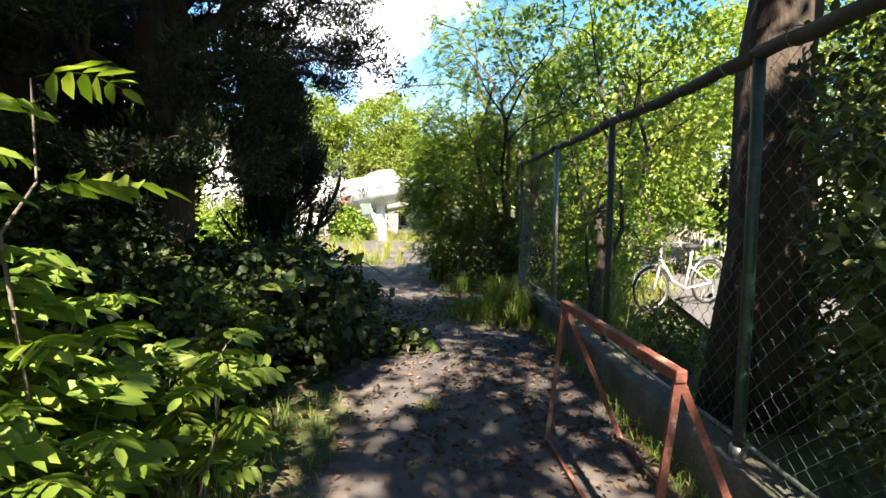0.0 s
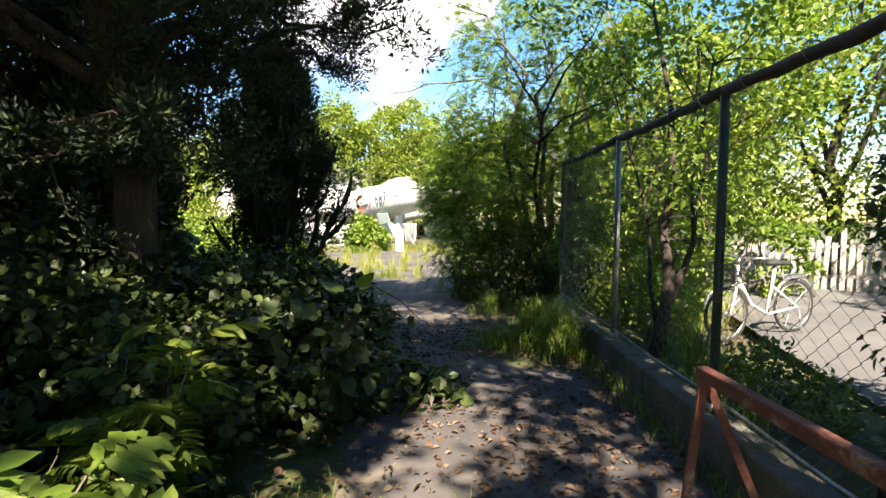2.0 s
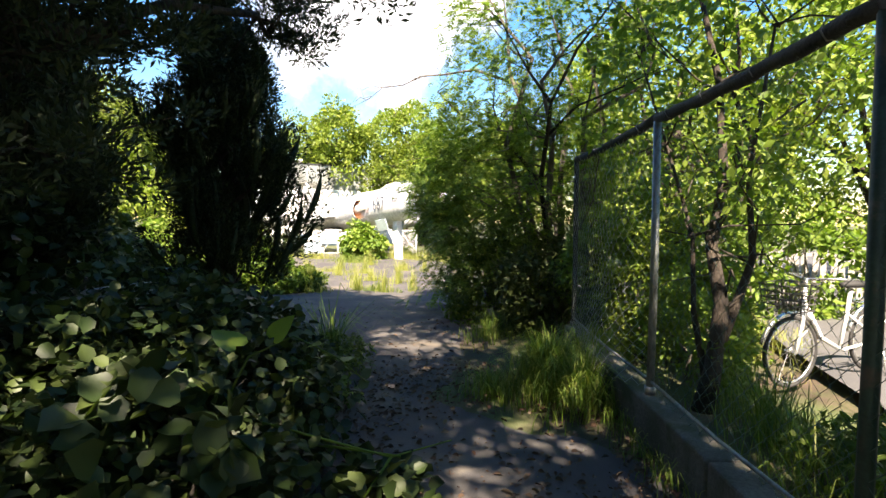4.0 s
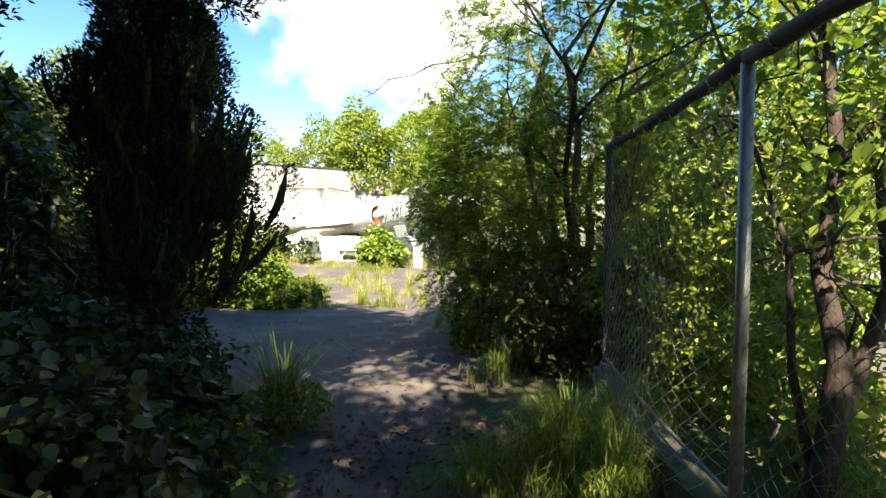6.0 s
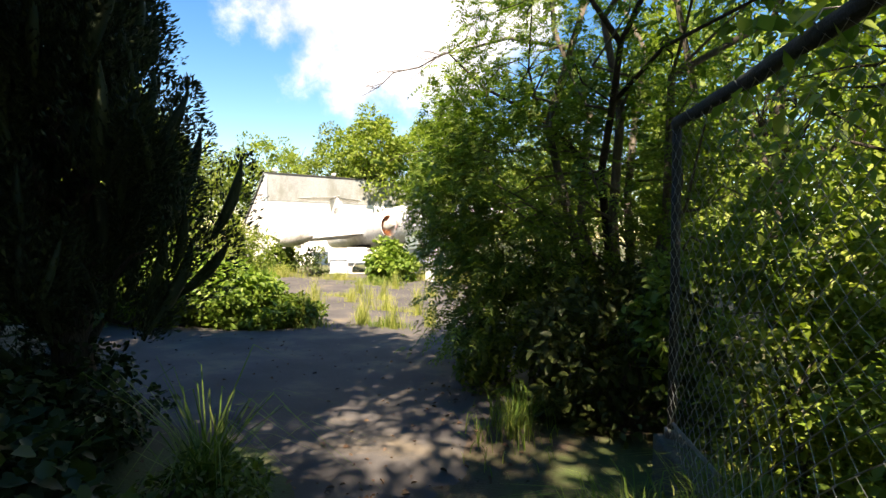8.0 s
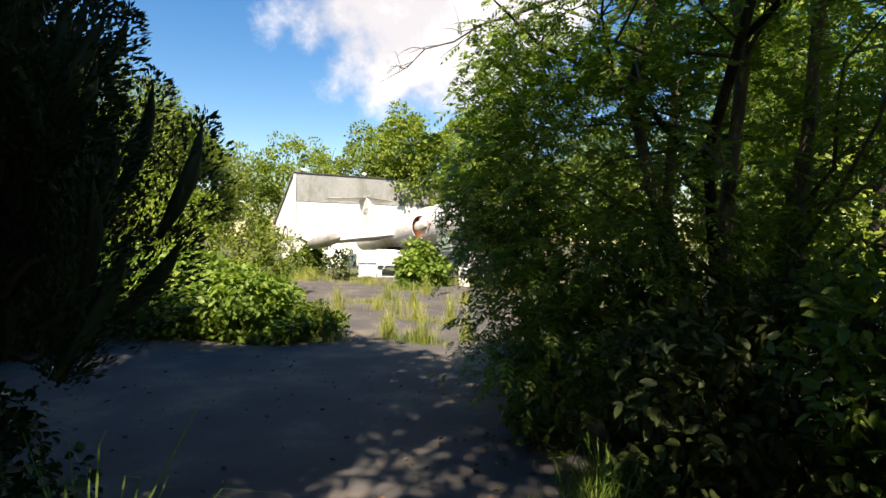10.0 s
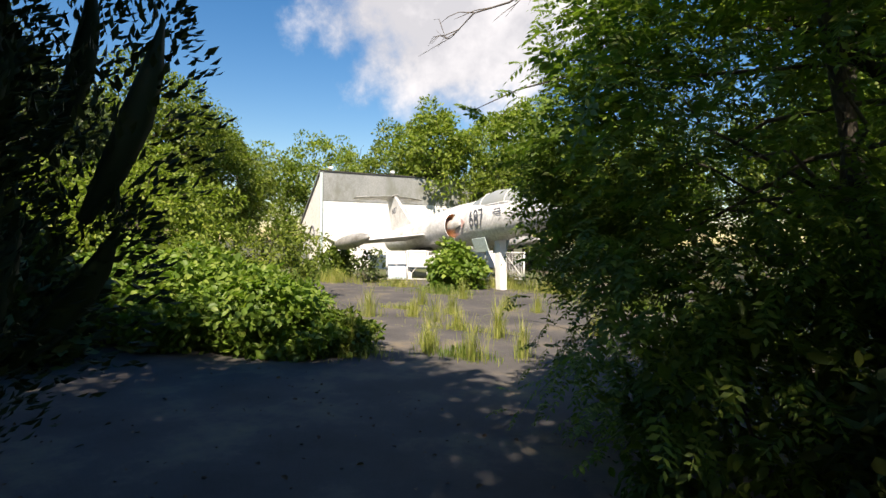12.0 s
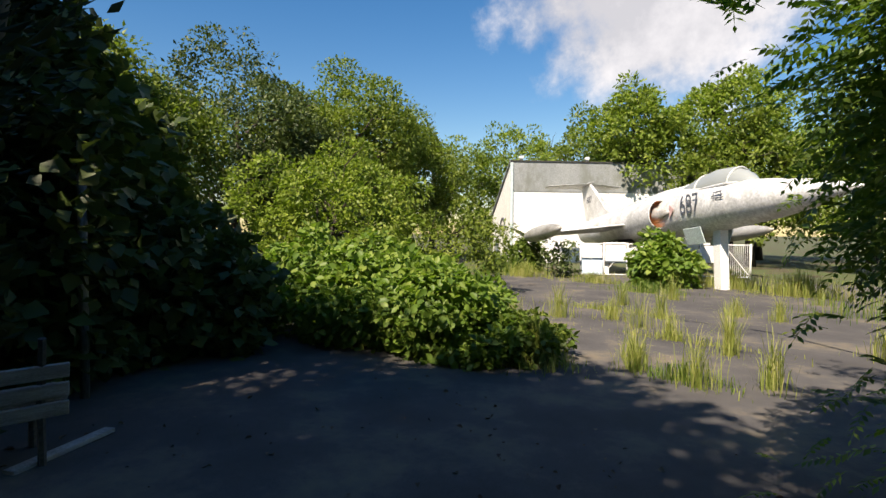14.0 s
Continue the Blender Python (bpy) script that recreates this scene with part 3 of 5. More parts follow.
def bush(name, label, x, y, radii, mat, seed, clumps=70, per=60, size=0.1, clump=0.28, group="", aspect=0.7, wide=True, shell=0.55, stems=7, lift=0.0):
    rng = np.random.default_rng(seed)
    z0 = ground_z(x, y) + lift
    b = tagged(new(name), label, "shrub", group)
    for i in range(stems):
        a = rng.random() * math.tau
        bm = bmesh.new()
        tube(bm, limb_points(rng, (x + 0.1 * math.cos(a), y + 0.1 * math.sin(a), z0 - 0.05 - lift), (x + radii[0] * 0.6 * math.cos(a), y + radii[1] * 0.6 * math.sin(a), z0 + radii[2] * (0.7 + 0.6 * rng.random())), 5), [0.025, 0.02, 0.014, 0.01, 0.005], 5)
        part("stem", bm, TWIG, b, smooth=True)
    c = crown_clumps(rng, clumps, (x, y, z0 + radii[2] * 0.75), radii, clump, shell, -0.75)
    v, f = leaf_crown(rng, c, per, size, aspect, wide=wide)
    v[:, 2] = np.maximum(v[:, 2], z0 + 0.02)
    np_part("foliage", v, f, mat, b)
    return b


# ---- the jet on its stand ----
def loft(bm, sections, sides=24, close=(True, True), axis="x"):
    """Rings of (x, y, z, half width, half height), joined; returns the rings."""
    rings = []
    for x, y, z, w, h in sections:
        rings.append([bm.verts.new((x, y + w * math.cos(k * math.tau / sides), z + h * math.sin(k * math.tau / sides))) for k in range(sides)])
    for q, w in zip(rings, rings[1:]):
        for k in range(sides):
            bm.faces.new((q[k], w[k], w[(k + 1) % sides], q[(k + 1) % sides]))
    if close[0]:
        bm.faces.new(rings[0])
    if close[1]:
        bm.faces.new(rings[-1][::-1])
    return rings


def slab(bm, outline, t0, t1, place):
    """A thin bevelled plate: outline points (a, b), thick t0 in the middle of the chord, t1 at its rim."""
    n = len(outline)
    ca, cb = sum(p[0] for p in outline) / n, sum(p[1] for p in outline) / n
    top = [bm.verts.new(place(ca + (a - ca) * 0.8, cb + (b - cb) * 0.92, t0 / 2)) for a, b in outline]
    bot = [bm.verts.new(place(ca + (a - ca) * 0.8, cb + (b - cb) * 0.92, -t0 / 2)) for a, b in outline]
    rim = [bm.verts.new(place(a, b, 0)) for a, b in outline]
    bm.faces.new(top)
    bm.faces.new(bot[::-1])
    for i in range(n):
        j = (i + 1) % n
        bm.faces.new((top[i], rim[i], rim[j], top[j]))
        bm.faces.new((rim[i], bot[i], bot[j], rim[j]))
    bmesh.ops.recalc_face_normals(bm, faces=bm.faces)


def lettering(body, size, m, mat, parent, name="lettering"):
    """Built-in font, turned into a thin mesh."""
    cu = bpy.data.curves.new(name, "FONT")
    cu.body, cu.size, cu.extrude, cu.align_x, cu.align_y = body, size, 0.003, "CENTER", "CENTER"
    tmp = bpy.data.objects.new(name, cu)
    scene.collection.objects.link(tmp)
    me = bpy.data.meshes.new_from_object(tmp.evaluated_get(bpy.context.evaluated_depsgraph_get()))
    bpy.data.objects.remove(tmp)
    me.materials.clear()
    me.materials.append(mat)
    ob = new(name, me)
    ob.parent = parent
    ob.matrix_basis = m
    return ob


def build_jet():
    jet = tagged(new("display_jet"), "weathered white-silver retired jet fighter mounted on stands above the yard", "aircraft")
    bm = bmesh.new()
    loft(bm, [(0.0, 0, -0.16, 0.02, 0.02), (-0.5, 0, -0.15, 0.16, 0.15), (-1.3, 0, -0.12, 0.33, 0.32), (-2.3, 0, -0.08, 0.47, 0.47), (-3.3, 0, -0.03, 0.56, 0.58), (-4.4, 0, 0.0, 0.62, 0.67),
              (-5.6, 0, 0.04, 0.66, 0.74), (-7.0, 0, 0.03, 0.68, 0.75), (-8.6, 0, 0.01, 0.7, 0.74), (-10.4, 0, 0.0, 0.7, 0.72), (-12.0, 0, 0.01, 0.66, 0.67), (-13.4, 0, 0.04, 0.58, 0.59), (-14.7, 0, 0.07, 0.5, 0.51)], 28, (True, False))
    part("fuselage", bm, SILVER, jet, smooth=True)
    bm = bmesh.new()
    loft(bm, [(-14.7, 0, 0.07, 0.5, 0.51), (-14.72, 0, 0.07, 0.42, 0.43), (-13.6, 0, 0.07, 0.38, 0.39)], 24, (False, True))
    part("exhaust", bm, DARKMETAL, jet, "sooty dark exhaust pipe", True)
    bm = bmesh.new()
    tube(bm, [(0.02, 0, -0.16), (-0.9 + 1.4, 0, -0.16), (1.2, 0, -0.16)], [0.03, 0.022, 0.012], 8)
    part("pitot_boom", bm, DARKMETAL, jet, smooth=True)
    for s in (-1, 1):
        bm = bmesh.new()
        loft(bm, [(-6.75, s * 0.66, 0.02, 0.36, 0.46), (-7.5, s * 0.62, 0.0, 0.42, 0.52), (-9.0, s * 0.52, -0.04, 0.42, 0.56), (-11.0, s * 0.34, -0.03, 0.38, 0.52), (-13.0, s * 0.16, 0.0, 0.34, 0.5)], 24, (False, True))
        loft(bm, [(-6.75, s * 0.66, 0.02, 0.36, 0.46), (-6.70, s * 0.66, 0.02, 0.35, 0.445), (-6.75, s * 0.66, 0.02, 0.335, 0.43)], 24, (False, False))
        nac = part("intake_trunk", bm, SILVER, jet, smooth=True)
        bm = bmesh.new()
        loft(bm, [(-6.75, s * 0.66, 0.02, 0.335, 0.43), (-7.35, s * 0.62, 0.0, 0.32, 0.41)], 24, (False, True))
        part("intake_duct", bm, ORANGE, nac, "orange-primed intake throat", True)
        bm = bmesh.new()
        loft(bm, [(-5.95, s * 0.68, 0.02, 0.015, 0.015), (-6.75, s * 0.68, 0.02, 0.17, 0.22), (-7.3, s * 0.66, 0.02, 0.2, 0.27)], 18)
        part("shock_cone", bm, DULLSILVER, nac, "dull grey intake cone", True)
        # wing, thin and drooping
        bm = bmesh.new()
        slab(bm, [(-8.5, 0.6), (-11.7, 0.6), (-11.25, 3.42), (-9.5, 3.42)], 0.12, 0.0, lambda a, b, t, s=s: (a, s * b, -0.1 - 0.09 * (b - 0.6) + t))
        wing = part("wing", bm, SILVER, jet)
        bm = bmesh.new()
        r0 = -0.36
        loft(bm, [(-7.35, s * 3.66, r0, 0.02, 0.02), (-7.7, s * 3.66, r0, 0.13, 0.13), (-8.3, s * 3.66, r0, 0.22, 0.22), (-9.2, s * 3.66, r0, 0.275, 0.275), (-10.4, s * 3.66, r0, 0.275, 0.275), (-11.5, s * 3.66, r0, 0.2, 0.2), (-12.4, s * 3.66, r0, 0.05, 0.05)], 18)
        tank = part("tip_tank", bm, DULLSILVER, jet, "grey streaked wingtip fuel tank", True)
        for up in (1, -1):
            bm = bmesh.new()
            slab(bm, [(-11.5, 0.12), (-12.3, 0.05), (-12.65, 0.5), (-12.2, 0.5)], 0.03, 0.0, lambda a, b, t, s=s, up=up: (a, s * 3.66 + t + s * b * 0.75, r0 + up * b * 0.75))
            part("tank_fin", bm, DULLSILVER, tank)
        bm = bmesh.new()
        slab(bm, [(-14.2, 0.0), (-15.75, 0.0), (-15.75, 1.8), (-15.1, 1.82)], 0.07, 0.0, lambda a, b, t, s=s: (a, s * b, 2.3 + t))
        part("tailplane", bm, DULLSILVER, jet)
        bm = bmesh.new()
        box(bm, (0.9, 0.03, 0.5), Matrix.Translation((-5.2, s * 0.42, -0.78)) @ pose(0, 0, 0, -18 * s, 0, 0), 0.01)
        part("gear_door", bm, PALEBLUE, jet, "pale blue-grey undercarriage door")
    bm = bmesh.new()
    slab(bm, [(-11.6, 0.55), (-14.9, 0.4), (-15.55, 2.32), (-14.35, 2.36)], 0.13, 0.0, lambda a, b, t: (a, t, b))
    part("tail_fin", bm, SILVER, jet)
    bm = bmesh.new()
    tube(bm, [(-13.9, 0, 2.34), (-14.4, 0, 2.33), (-15.7, 0, 2.31), (-15.95, 0, 2.3)], [0.01, 0.075, 0.07, 0.01], 10)
    part("tail_fairing", bm, DULLSILVER, jet, smooth=True)
    bm = bmesh.new()
    loft(bm, [(-2.95, 0, 0.40, 0.05, 0.05), (-3.3, 0, 0.44, 0.28, 0.3), (-3.8, 0, 0.5, 0.36, 0.47), (-4.5, 0, 0.52, 0.4, 0.52), (-5.2, 0, 0.52, 0.4, 0.47), (-5.9, 0, 0.52, 0.36, 0.34), (-6.4, 0, 0.5, 0.3, 0.28)], 22)
    can = part("canopy", bm, CANOPY_GLASS, jet, "clouded grey cockpit canopy", True)
    for x, w, h in ((-3.62, 0.345, 0.43), (-5.05, 0.41, 0.495), (-5.9, 0.37, 0.355)):
        bm = bmesh.new()
        pts = [(x - 0.12 * math.cos(a) ** 2, math.cos(a) * w, 0.5 + math.sin(a) * h) for a in np.linspace(0.0, math.pi, 15)]
        tube(bm, pts, 0.022, 6)
        part("canopy_frame", bm, SILVER, can)
    for s in (-1, 1):
        bm = bmesh.new()
        tube(bm, [(-3.0, s * 0.14, 0.44), (-3.7, s * 0.38, 0.5), (-4.6, s * 0.42, 0.52), (-5.9, s * 0.38, 0.52)], 0.03, 6)
        part("canopy_rail", bm, SILVER, can)
    bm = bmesh.new()
    loft(bm, [(-5.9, 0, 0.5, 0.2, 0.36), (-7.5, 0, 0.5, 0.22, 0.42), (-10.0, 0, 0.5, 0.2, 0.34), (-12.6, 0, 0.45, 0.14, 0.24)], 16)
    part("spine", bm, SILVER, jet, smooth=True)
    side = Matrix.Translation((-5.02, -0.668, 0.1)) @ pose(0, 0, 0, 90, 0, 0) @ pose(0, 0, 0, 3, 0, 0)
    lettering("687", 0.78, side @ Matrix.Diagonal((0.86, 1, 1, 1)), INK, jet, "side_number")
    lettering("687", 0.42, Matrix.Translation((-14.35, -0.075, 1.55)) @ pose(0, 0, 0, 90, 0, 0), INK, jet, "fin_number")
    # small unreadable stencils as bars, and a faded red warning mark
    for i, (x, z, w, h) in enumerate(((-3.75, 0.28, 0.34, 0.035), (-3.8, 0.2, 0.5, 0.03), (-3.7, 0.12, 0.36, 0.03), (-3.62, 0.2, 0.03, 0.2), (-3.95, 0.2, 0.03, 0.22))):
        bm = bmesh.new()
        box(bm, (w, 0.006, h), Matrix.Translation((x, -0.60, z)))
        part("stencil", bm, INK, jet)
    bm = bmesh.new()
    slab(bm, [(-6.05, 0.24), (-5.78, 0.08), (-6.05, -0.2)], 0.01, 0.0, lambda a, b, t: (a, -0.70 + t, b))
    part("warning_mark", bm, FADEDRED, jet, "faded pink warning triangle")
    bm = bmesh.new()
    loft(bm, [(-9.3, -0.3, -0.72, 0.3, 0.14), (-10.2, -0.32, -0.74, 0.36, 0.2), (-11.6, -0.3, -0.68, 0.3, 0.14)], 14)
    part("wheel_bay", bm, DARKMETAL, jet, "dark open wheel well", True)
    for x, y, w in ((-4.6, 0.0, 0.16), (-10.2, -1.05, 0.13), (-10.2, 1.05, 0.13)):
        bm = bmesh.new()
        box(bm, (w * 2.2, w * 1.5, 2.2), Matrix.Translation((x, y, -1.75)), 0.02)
        st = part("stand", bm, WHITEPAINT, jet, "white-painted steel display stand")
        bm = bmesh.new()
        box(bm, (w * 4, w * 4, 0.06), Matrix.Translation((x, y, -2.72)), 0.01)
        part("stand_foot", bm, CONCRETE, st)
    for y in (-1.05, 1.05):
        bm = bmesh.new()
        tube(bm, [(-10.2, y * 0.5, -0.6), (-10.2, y, -0.9), (-10.2, y, -1.3)], 0.06, 8)
        part("gear_leg", bm, DULLSILVER, jet, smooth=True)
    jet.matrix_world = pose(-4.9, 24.4, 2.74, 0, 0, -39.3) @ pose(0, 0, 0, 0, -4.6, 0) @ Matrix.Scale(1.13, 4)


build_jet()


def build_jet_fence():
    """White steel fence with boards around the stand."""
    a, b, h = Vector((-14.5, 28.8)), Vector((-9.3, 32.4)), 1.35
    n = 7
    ang = math.degrees(math.atan2(b.y - a.y, b.x - a.x))
    f = tagged(new("white_fence"), "white-painted steel fence with mesh and boards round the jet", "fence")
    step = (b - a).length / n
    for i in range(n + 1):
        p = a.lerp(b, i / n)
        z = ground_z(p.x, p.y)
        bm = bmesh.new()
        tube(bm, [(p.x, p.y, z - 0.05), (p.x, p.y, z + h + 0.04)], 0.035, 8)
        part("post", bm, WHITEPAINT, f, smooth=True)
    for i in range(n):
        p = a.lerp(b, (i + 0.5) / n)
        z = ground_z(p.x, p.y)
        m = Matrix.Translation((p.x, p.y, z)) @ pose(0, 0, 0, 0, 0, ang)
        for q in (0.12, h):
            bm = bmesh.new()
            box(bm, (step - 0.07, 0.035, 0.04), m @ Matrix.Translation((0, 0, q)), 0.008)
            part("rail", bm, WHITEPAINT, f)
        if i in (0, 3):
            bm = bmesh.new()
            box(bm, (step - 0.1, 0.02, 0.55), m @ Matrix.Translation((0, -0.03, 0.42)), 0.004)
            part("blue_board", bm, BOARDBLUE, f, "faded pale blue notice board")
        bm = bmesh.new()
        if i in (0, 1, 4, 5):
            box(bm, (step - 0.12, 0.02, 0.5 if i == 0 else 0.75), m @ Matrix.Translation((0, 0.02, h - 0.32)), 0.004)
            part("board", bm, WHITEPAINT, f)
        else:
            for k in range(12):
                box(bm, (0.012, 0.012, h - 0.16), m @ Matrix.Translation(((k - 5.5) * step / 12.5, 0, h / 2 + 0.06)))
            part("bars", bm, WHITEPAINT, f)
        bm = bmesh.new()
        box(bm, (0.025, 0.02, 1.25), m @ pose(0, 0.03, 0.7, 0, 38 if i % 2 else -38, 0), 0.003)
        part("brace", bm, WHITEPAINT, f)


build_jet_fence()


# ---- the shed behind ----
def build_shed():
    """Tall flat front with a stained fascia, roof falling away behind."""
    shed = tagged(new("white_shed"), "white-fronted shed with a stained grey fascia and sloping roof", "building")
    base = ground_z(-22.7, 34.7)
    m = Matrix.Translation((-22.7, 34.7, base)) @ pose(0, 0, 0, 0, 0, math.degrees(math.atan2(0.777, 0.637)))
    L, H, D, HB = 13.0, 5.95, 6.0, 2.9
    bm = bmesh.new()
    box(bm, (L, 0.2, 4.2), m @ Matrix.Translation((L / 2, 0.1, 2.1)), 0.01)
    part("front_wall", bm, WHITEWALL, shed)
    bm = bmesh.new()
    box(bm, (L, 0.24, H - 4.2), m @ Matrix.Translation((L / 2, 0.09, (H + 4.2) / 2)), 0.01)
    part("fascia", bm, GREYWALL, shed, "rain-stained grey fascia boards")
    bm = bmesh.new()
    box(bm, (L + 0.1, 0.34, 0.09), m @ Matrix.Translation((L / 2, 0.09, H + 0.045)), 0.01)
    part("coping", bm, DARKRAIL, shed, "dark metal coping")
    bm = bmesh.new()
    box(bm, (0.16, 0.12, H - 0.05), m @ Matrix.Translation((-0.02, -0.05, (H - 0.05) / 2)), 0.01)
    part("corner_trim", bm, PALEBLUE, shed, "pale blue-green corner board")
    for x in (0.0, L - 0.2):
        bm = bmesh.new()
        v = [bm.verts.new(m @ Vector((x + q, y, z))) for q in (0, 0.2) for y, z in ((0.2, 0), (0.2, H), (D, HB), (D, 0))]
        for f in ((0, 1, 2, 3), (7, 6, 5, 4), (0, 4, 5, 1), (1, 5, 6, 2), (2, 6, 7, 3), (3, 7, 4, 0)):
            bm.faces.new([v[i] for i in f])
        part("side_wall", bm, WHITEWALL, shed)
    bm = bmesh.new()
    v = [bm.verts.new(m @ Vector(p)) for p in ((-0.1, 0.2, H), (L + 0.1, 0.2, H), (L + 0.1, D + 0.3, HB - 0.1), (-0.1, D + 0.3, HB - 0.1))]
    w = [bm.verts.new(q.co + Vector((0, 0, 0.1))) for q in v]
    for f in ([v[3], v[2], v[1], v[0]], w, [v[0], v[1], w[1], w[0]], [v[1], v[2], w[2], w[1]], [v[2], v[3], w[3], w[2]], [v[3], v[0], w[0], w[3]]):
        bm.faces.new(f)
    part("roof", bm, GREYWALL, shed)
    bm = bmesh.new()
    box(bm, (L, 0.2, HB), m @ Matrix.Translation((L / 2, D - 0.1, HB / 2)))
    part("back_wall", bm, WHITEWALL, shed)
    bm = bmesh.new()
    tube(bm, [m @ Vector((-0.03, 2.4 + 0.8 * math.cos(a), 1.6 + 1.1 * math.sin(a))) for a in np.linspace(0.2, 2.6, 12)], 0.05, 6)
    part("painted_arc", bm, INK, shed, "dark painted arc on the side wall")
    for x in (0.6, 4.6, 8.6):
        lamp = tagged(new("floodlight"), "white floodlight on the shed's coping", "floodlight", "floodlights on the shed")
        mm = m @ Matrix.Translation((x, 0.05, H + 0.09))
        bm = bmesh.new()
        tube(bm, [mm @ Vector((0, 0, 0)), mm @ Vector((0, 0, 0.16))], 0.03, 8)
        part("bracket", bm, DARKMETAL, lamp)
        bm = bmesh.new()
        loft(bm, [(0.0, 0, 0, 0.06, 0.06), (0.16, 0, 0, 0.16, 0.13), (0.24, 0, 0, 0.17, 0.14)], 14)
        bm.transform(mm @ pose(0.1, 0, 0.22, 0, 30, 200))
        part("head", bm, WHITEPAINT, lamp, smooth=True)


build_shed()


# ---- old barrier frame by the fence ----
def build_barrier():
    b = tagged(new("barrier_frame"), "rusty red folding barrier frame of angle iron by the fence", "barrier")
    far, near = Vector((0.12, 3.53, 0.97)), Vector((0.50, 2.12, 0.97))
    ax = (near - far).normalized()
    out = Vector((-0.965, -0.26, 0))
    bm = bmesh.new()
    box(bm, (0.045, (near - far).length + 0.05, 0.05), Matrix.Translation((far + near) / 2) @ pose(0, 0, 0, 0, 0, math.degrees(math.atan2(-ax.x, ax.y))), 0.006)
    part("top_bar", bm, RUSTRED, b)
    for e in (far, near):
        for s, spread in ((1, 0.10), (-1, 0.42)):
            foot = Vector((e.x, e.y, 0.03)) + out * s * spread
            bm = bmesh.new()
            tube(bm, [e, e.lerp(foot, 0.5) + Vector((0, 0.004, 0)), foot], 0.021, 4)
            part("leg", bm, RUSTRED, b)
    for s, spread in ((1, 0.10), (-1, 0.42)):
        bm = bmesh.new()
        p, q = Vector((far.x, far.y, 0.07)) + out * s * spread * 0.95, Vector((near.x, near.y, 0.07)) + out * s * spread * 0.95
        tube(bm, [p, q], 0.016, 4)
        part("foot_bar", bm, RUSTRED, b)


build_barrier()


def build_bicycle():
    bike = tagged(new("bicycle"), "pale grey city bicycle with a front basket parked by the lane", "bicycle")
    R = 0.33

    def ring(r, t, x, mat, name, parent, sides=6):
        bm = bmesh.new()
        pts = [(x + r * math.cos(a), 0, R + r * math.sin(a)) for a in np.linspace(0, math.tau, 41)]
        tube(bm, pts, t, sides, False)
        return part(name, bm, mat, parent, smooth=True)

    for x in (0.0, 1.08):
        w = ring(R - 0.018, 0.018, x, RUBBER, "wheel", bike)
        ring(R - 0.045, 0.012, x, CHROME, "rim", w)
        bm = bmesh.new()
        for k in range(18):
            a = k * math.tau / 18
            tube(bm, [(x, 0.02 * (-1) ** k, R), (x + (R - 0.05) * math.cos(a), 0, R + (R - 0.05) * math.sin(a))], 0.0022, 3, False)
        tube(bm, [(x, -0.05, R), (x, 0.05, R)], 0.02, 8)
        part("spokes", bm, CHROME, w)
        bm = bmesh.new()
        tube(bm, [(x + (R + 0.03) * math.cos(a), 0, R + (R + 0.03) * math.sin(a)) for a in np.linspace(0.3, 2.9, 14)], 0.022, 6)
        part("mudguard", bm, CHROME, bike, smooth=True)

    def pipe(name, pts, r, mat=WHITEPAINT):
        bm = bmesh.new()
        tube(bm, pts, r, 8)
        part(name, bm, mat, bike, smooth=True)

    pipe("down_tube", [(0.92, 0, 0.78), (0.7, 0, 0.42), (0.46, 0, 0.28)], 0.022)
    pipe("seat_tube", [(0.46, 0, 0.28), (0.36, 0, 0.62), (0.31, 0, 0.85)], 0.018)
    pipe("chain_stay", [(0.46, 0.03, 0.28), (0.0, 0.05, R)], 0.013)
    pipe("seat_stay", [(0.37, 0.03, 0.6), (0.0, 0.05, R)], 0.011)
    pipe("fork", [(0.9, 0, 0.9), (0.97, 0.04, 0.62), (1.08, 0.05, R)], 0.016)
    pipe("handlebar", [(0.62, -0.27, 0.98), (0.8, -0.25, 1.0), (0.88, 0, 0.98), (0.8, 0.25, 1.0), (0.62, 0.27, 0.98)], 0.013, CHROME)
    pipe("stem", [(0.9, 0, 0.88), (0.88, 0, 0.99)], 0.015, CHROME)
    pipe("kickstand", [(0.0, 0.07, R), (0.06, 0.16, 0.02)], 0.01, CHROME)
    bm = bmesh.new()
    loft(bm, [(0.18, 0, 0.88, 0.09, 0.035), (0.28, 0, 0.89, 0.08, 0.04), (0.44, 0, 0.89, 0.025, 0.025)], 10)
    part("saddle", bm, RUBBER, bike, smooth=True)
    basket = None
    for k in range(5):
        z, e = 0.72 + k * 0.06, 0.03 * k / 4
        c = [(0.98 - e, -0.15 - e), (1.24 + e, -0.15 - e), (1.24 + e, 0.15 + e), (0.98 - e, 0.15 + e), (0.98 - e, -0.15 - e)]
        bm = bmesh.new()
        tube(bm, [(x, y, z) for x, y in c], 0.006, 4, False)
        hoop = part("basket_hoop" if basket else "basket", bm, DARKMETAL, basket or bike)
        basket = basket or hoop
    for k in range(14):
        a = k / 14 * math.tau
        x, y = 1.11 + 0.13 * max(-1, min(1, 1.4 * math.cos(a))), 0.15 * max(-1, min(1, 1.4 * math.sin(a)))
        bm = bmesh.new()
        tube(bm, [(x, y, 0.71), (1.11 + (x - 1.11) * 1.2, y * 1.2, 0.97)], 0.004, 4, False)
        part("basket_wire", bm, DARKMETAL, basket)
    bm = bmesh.new()
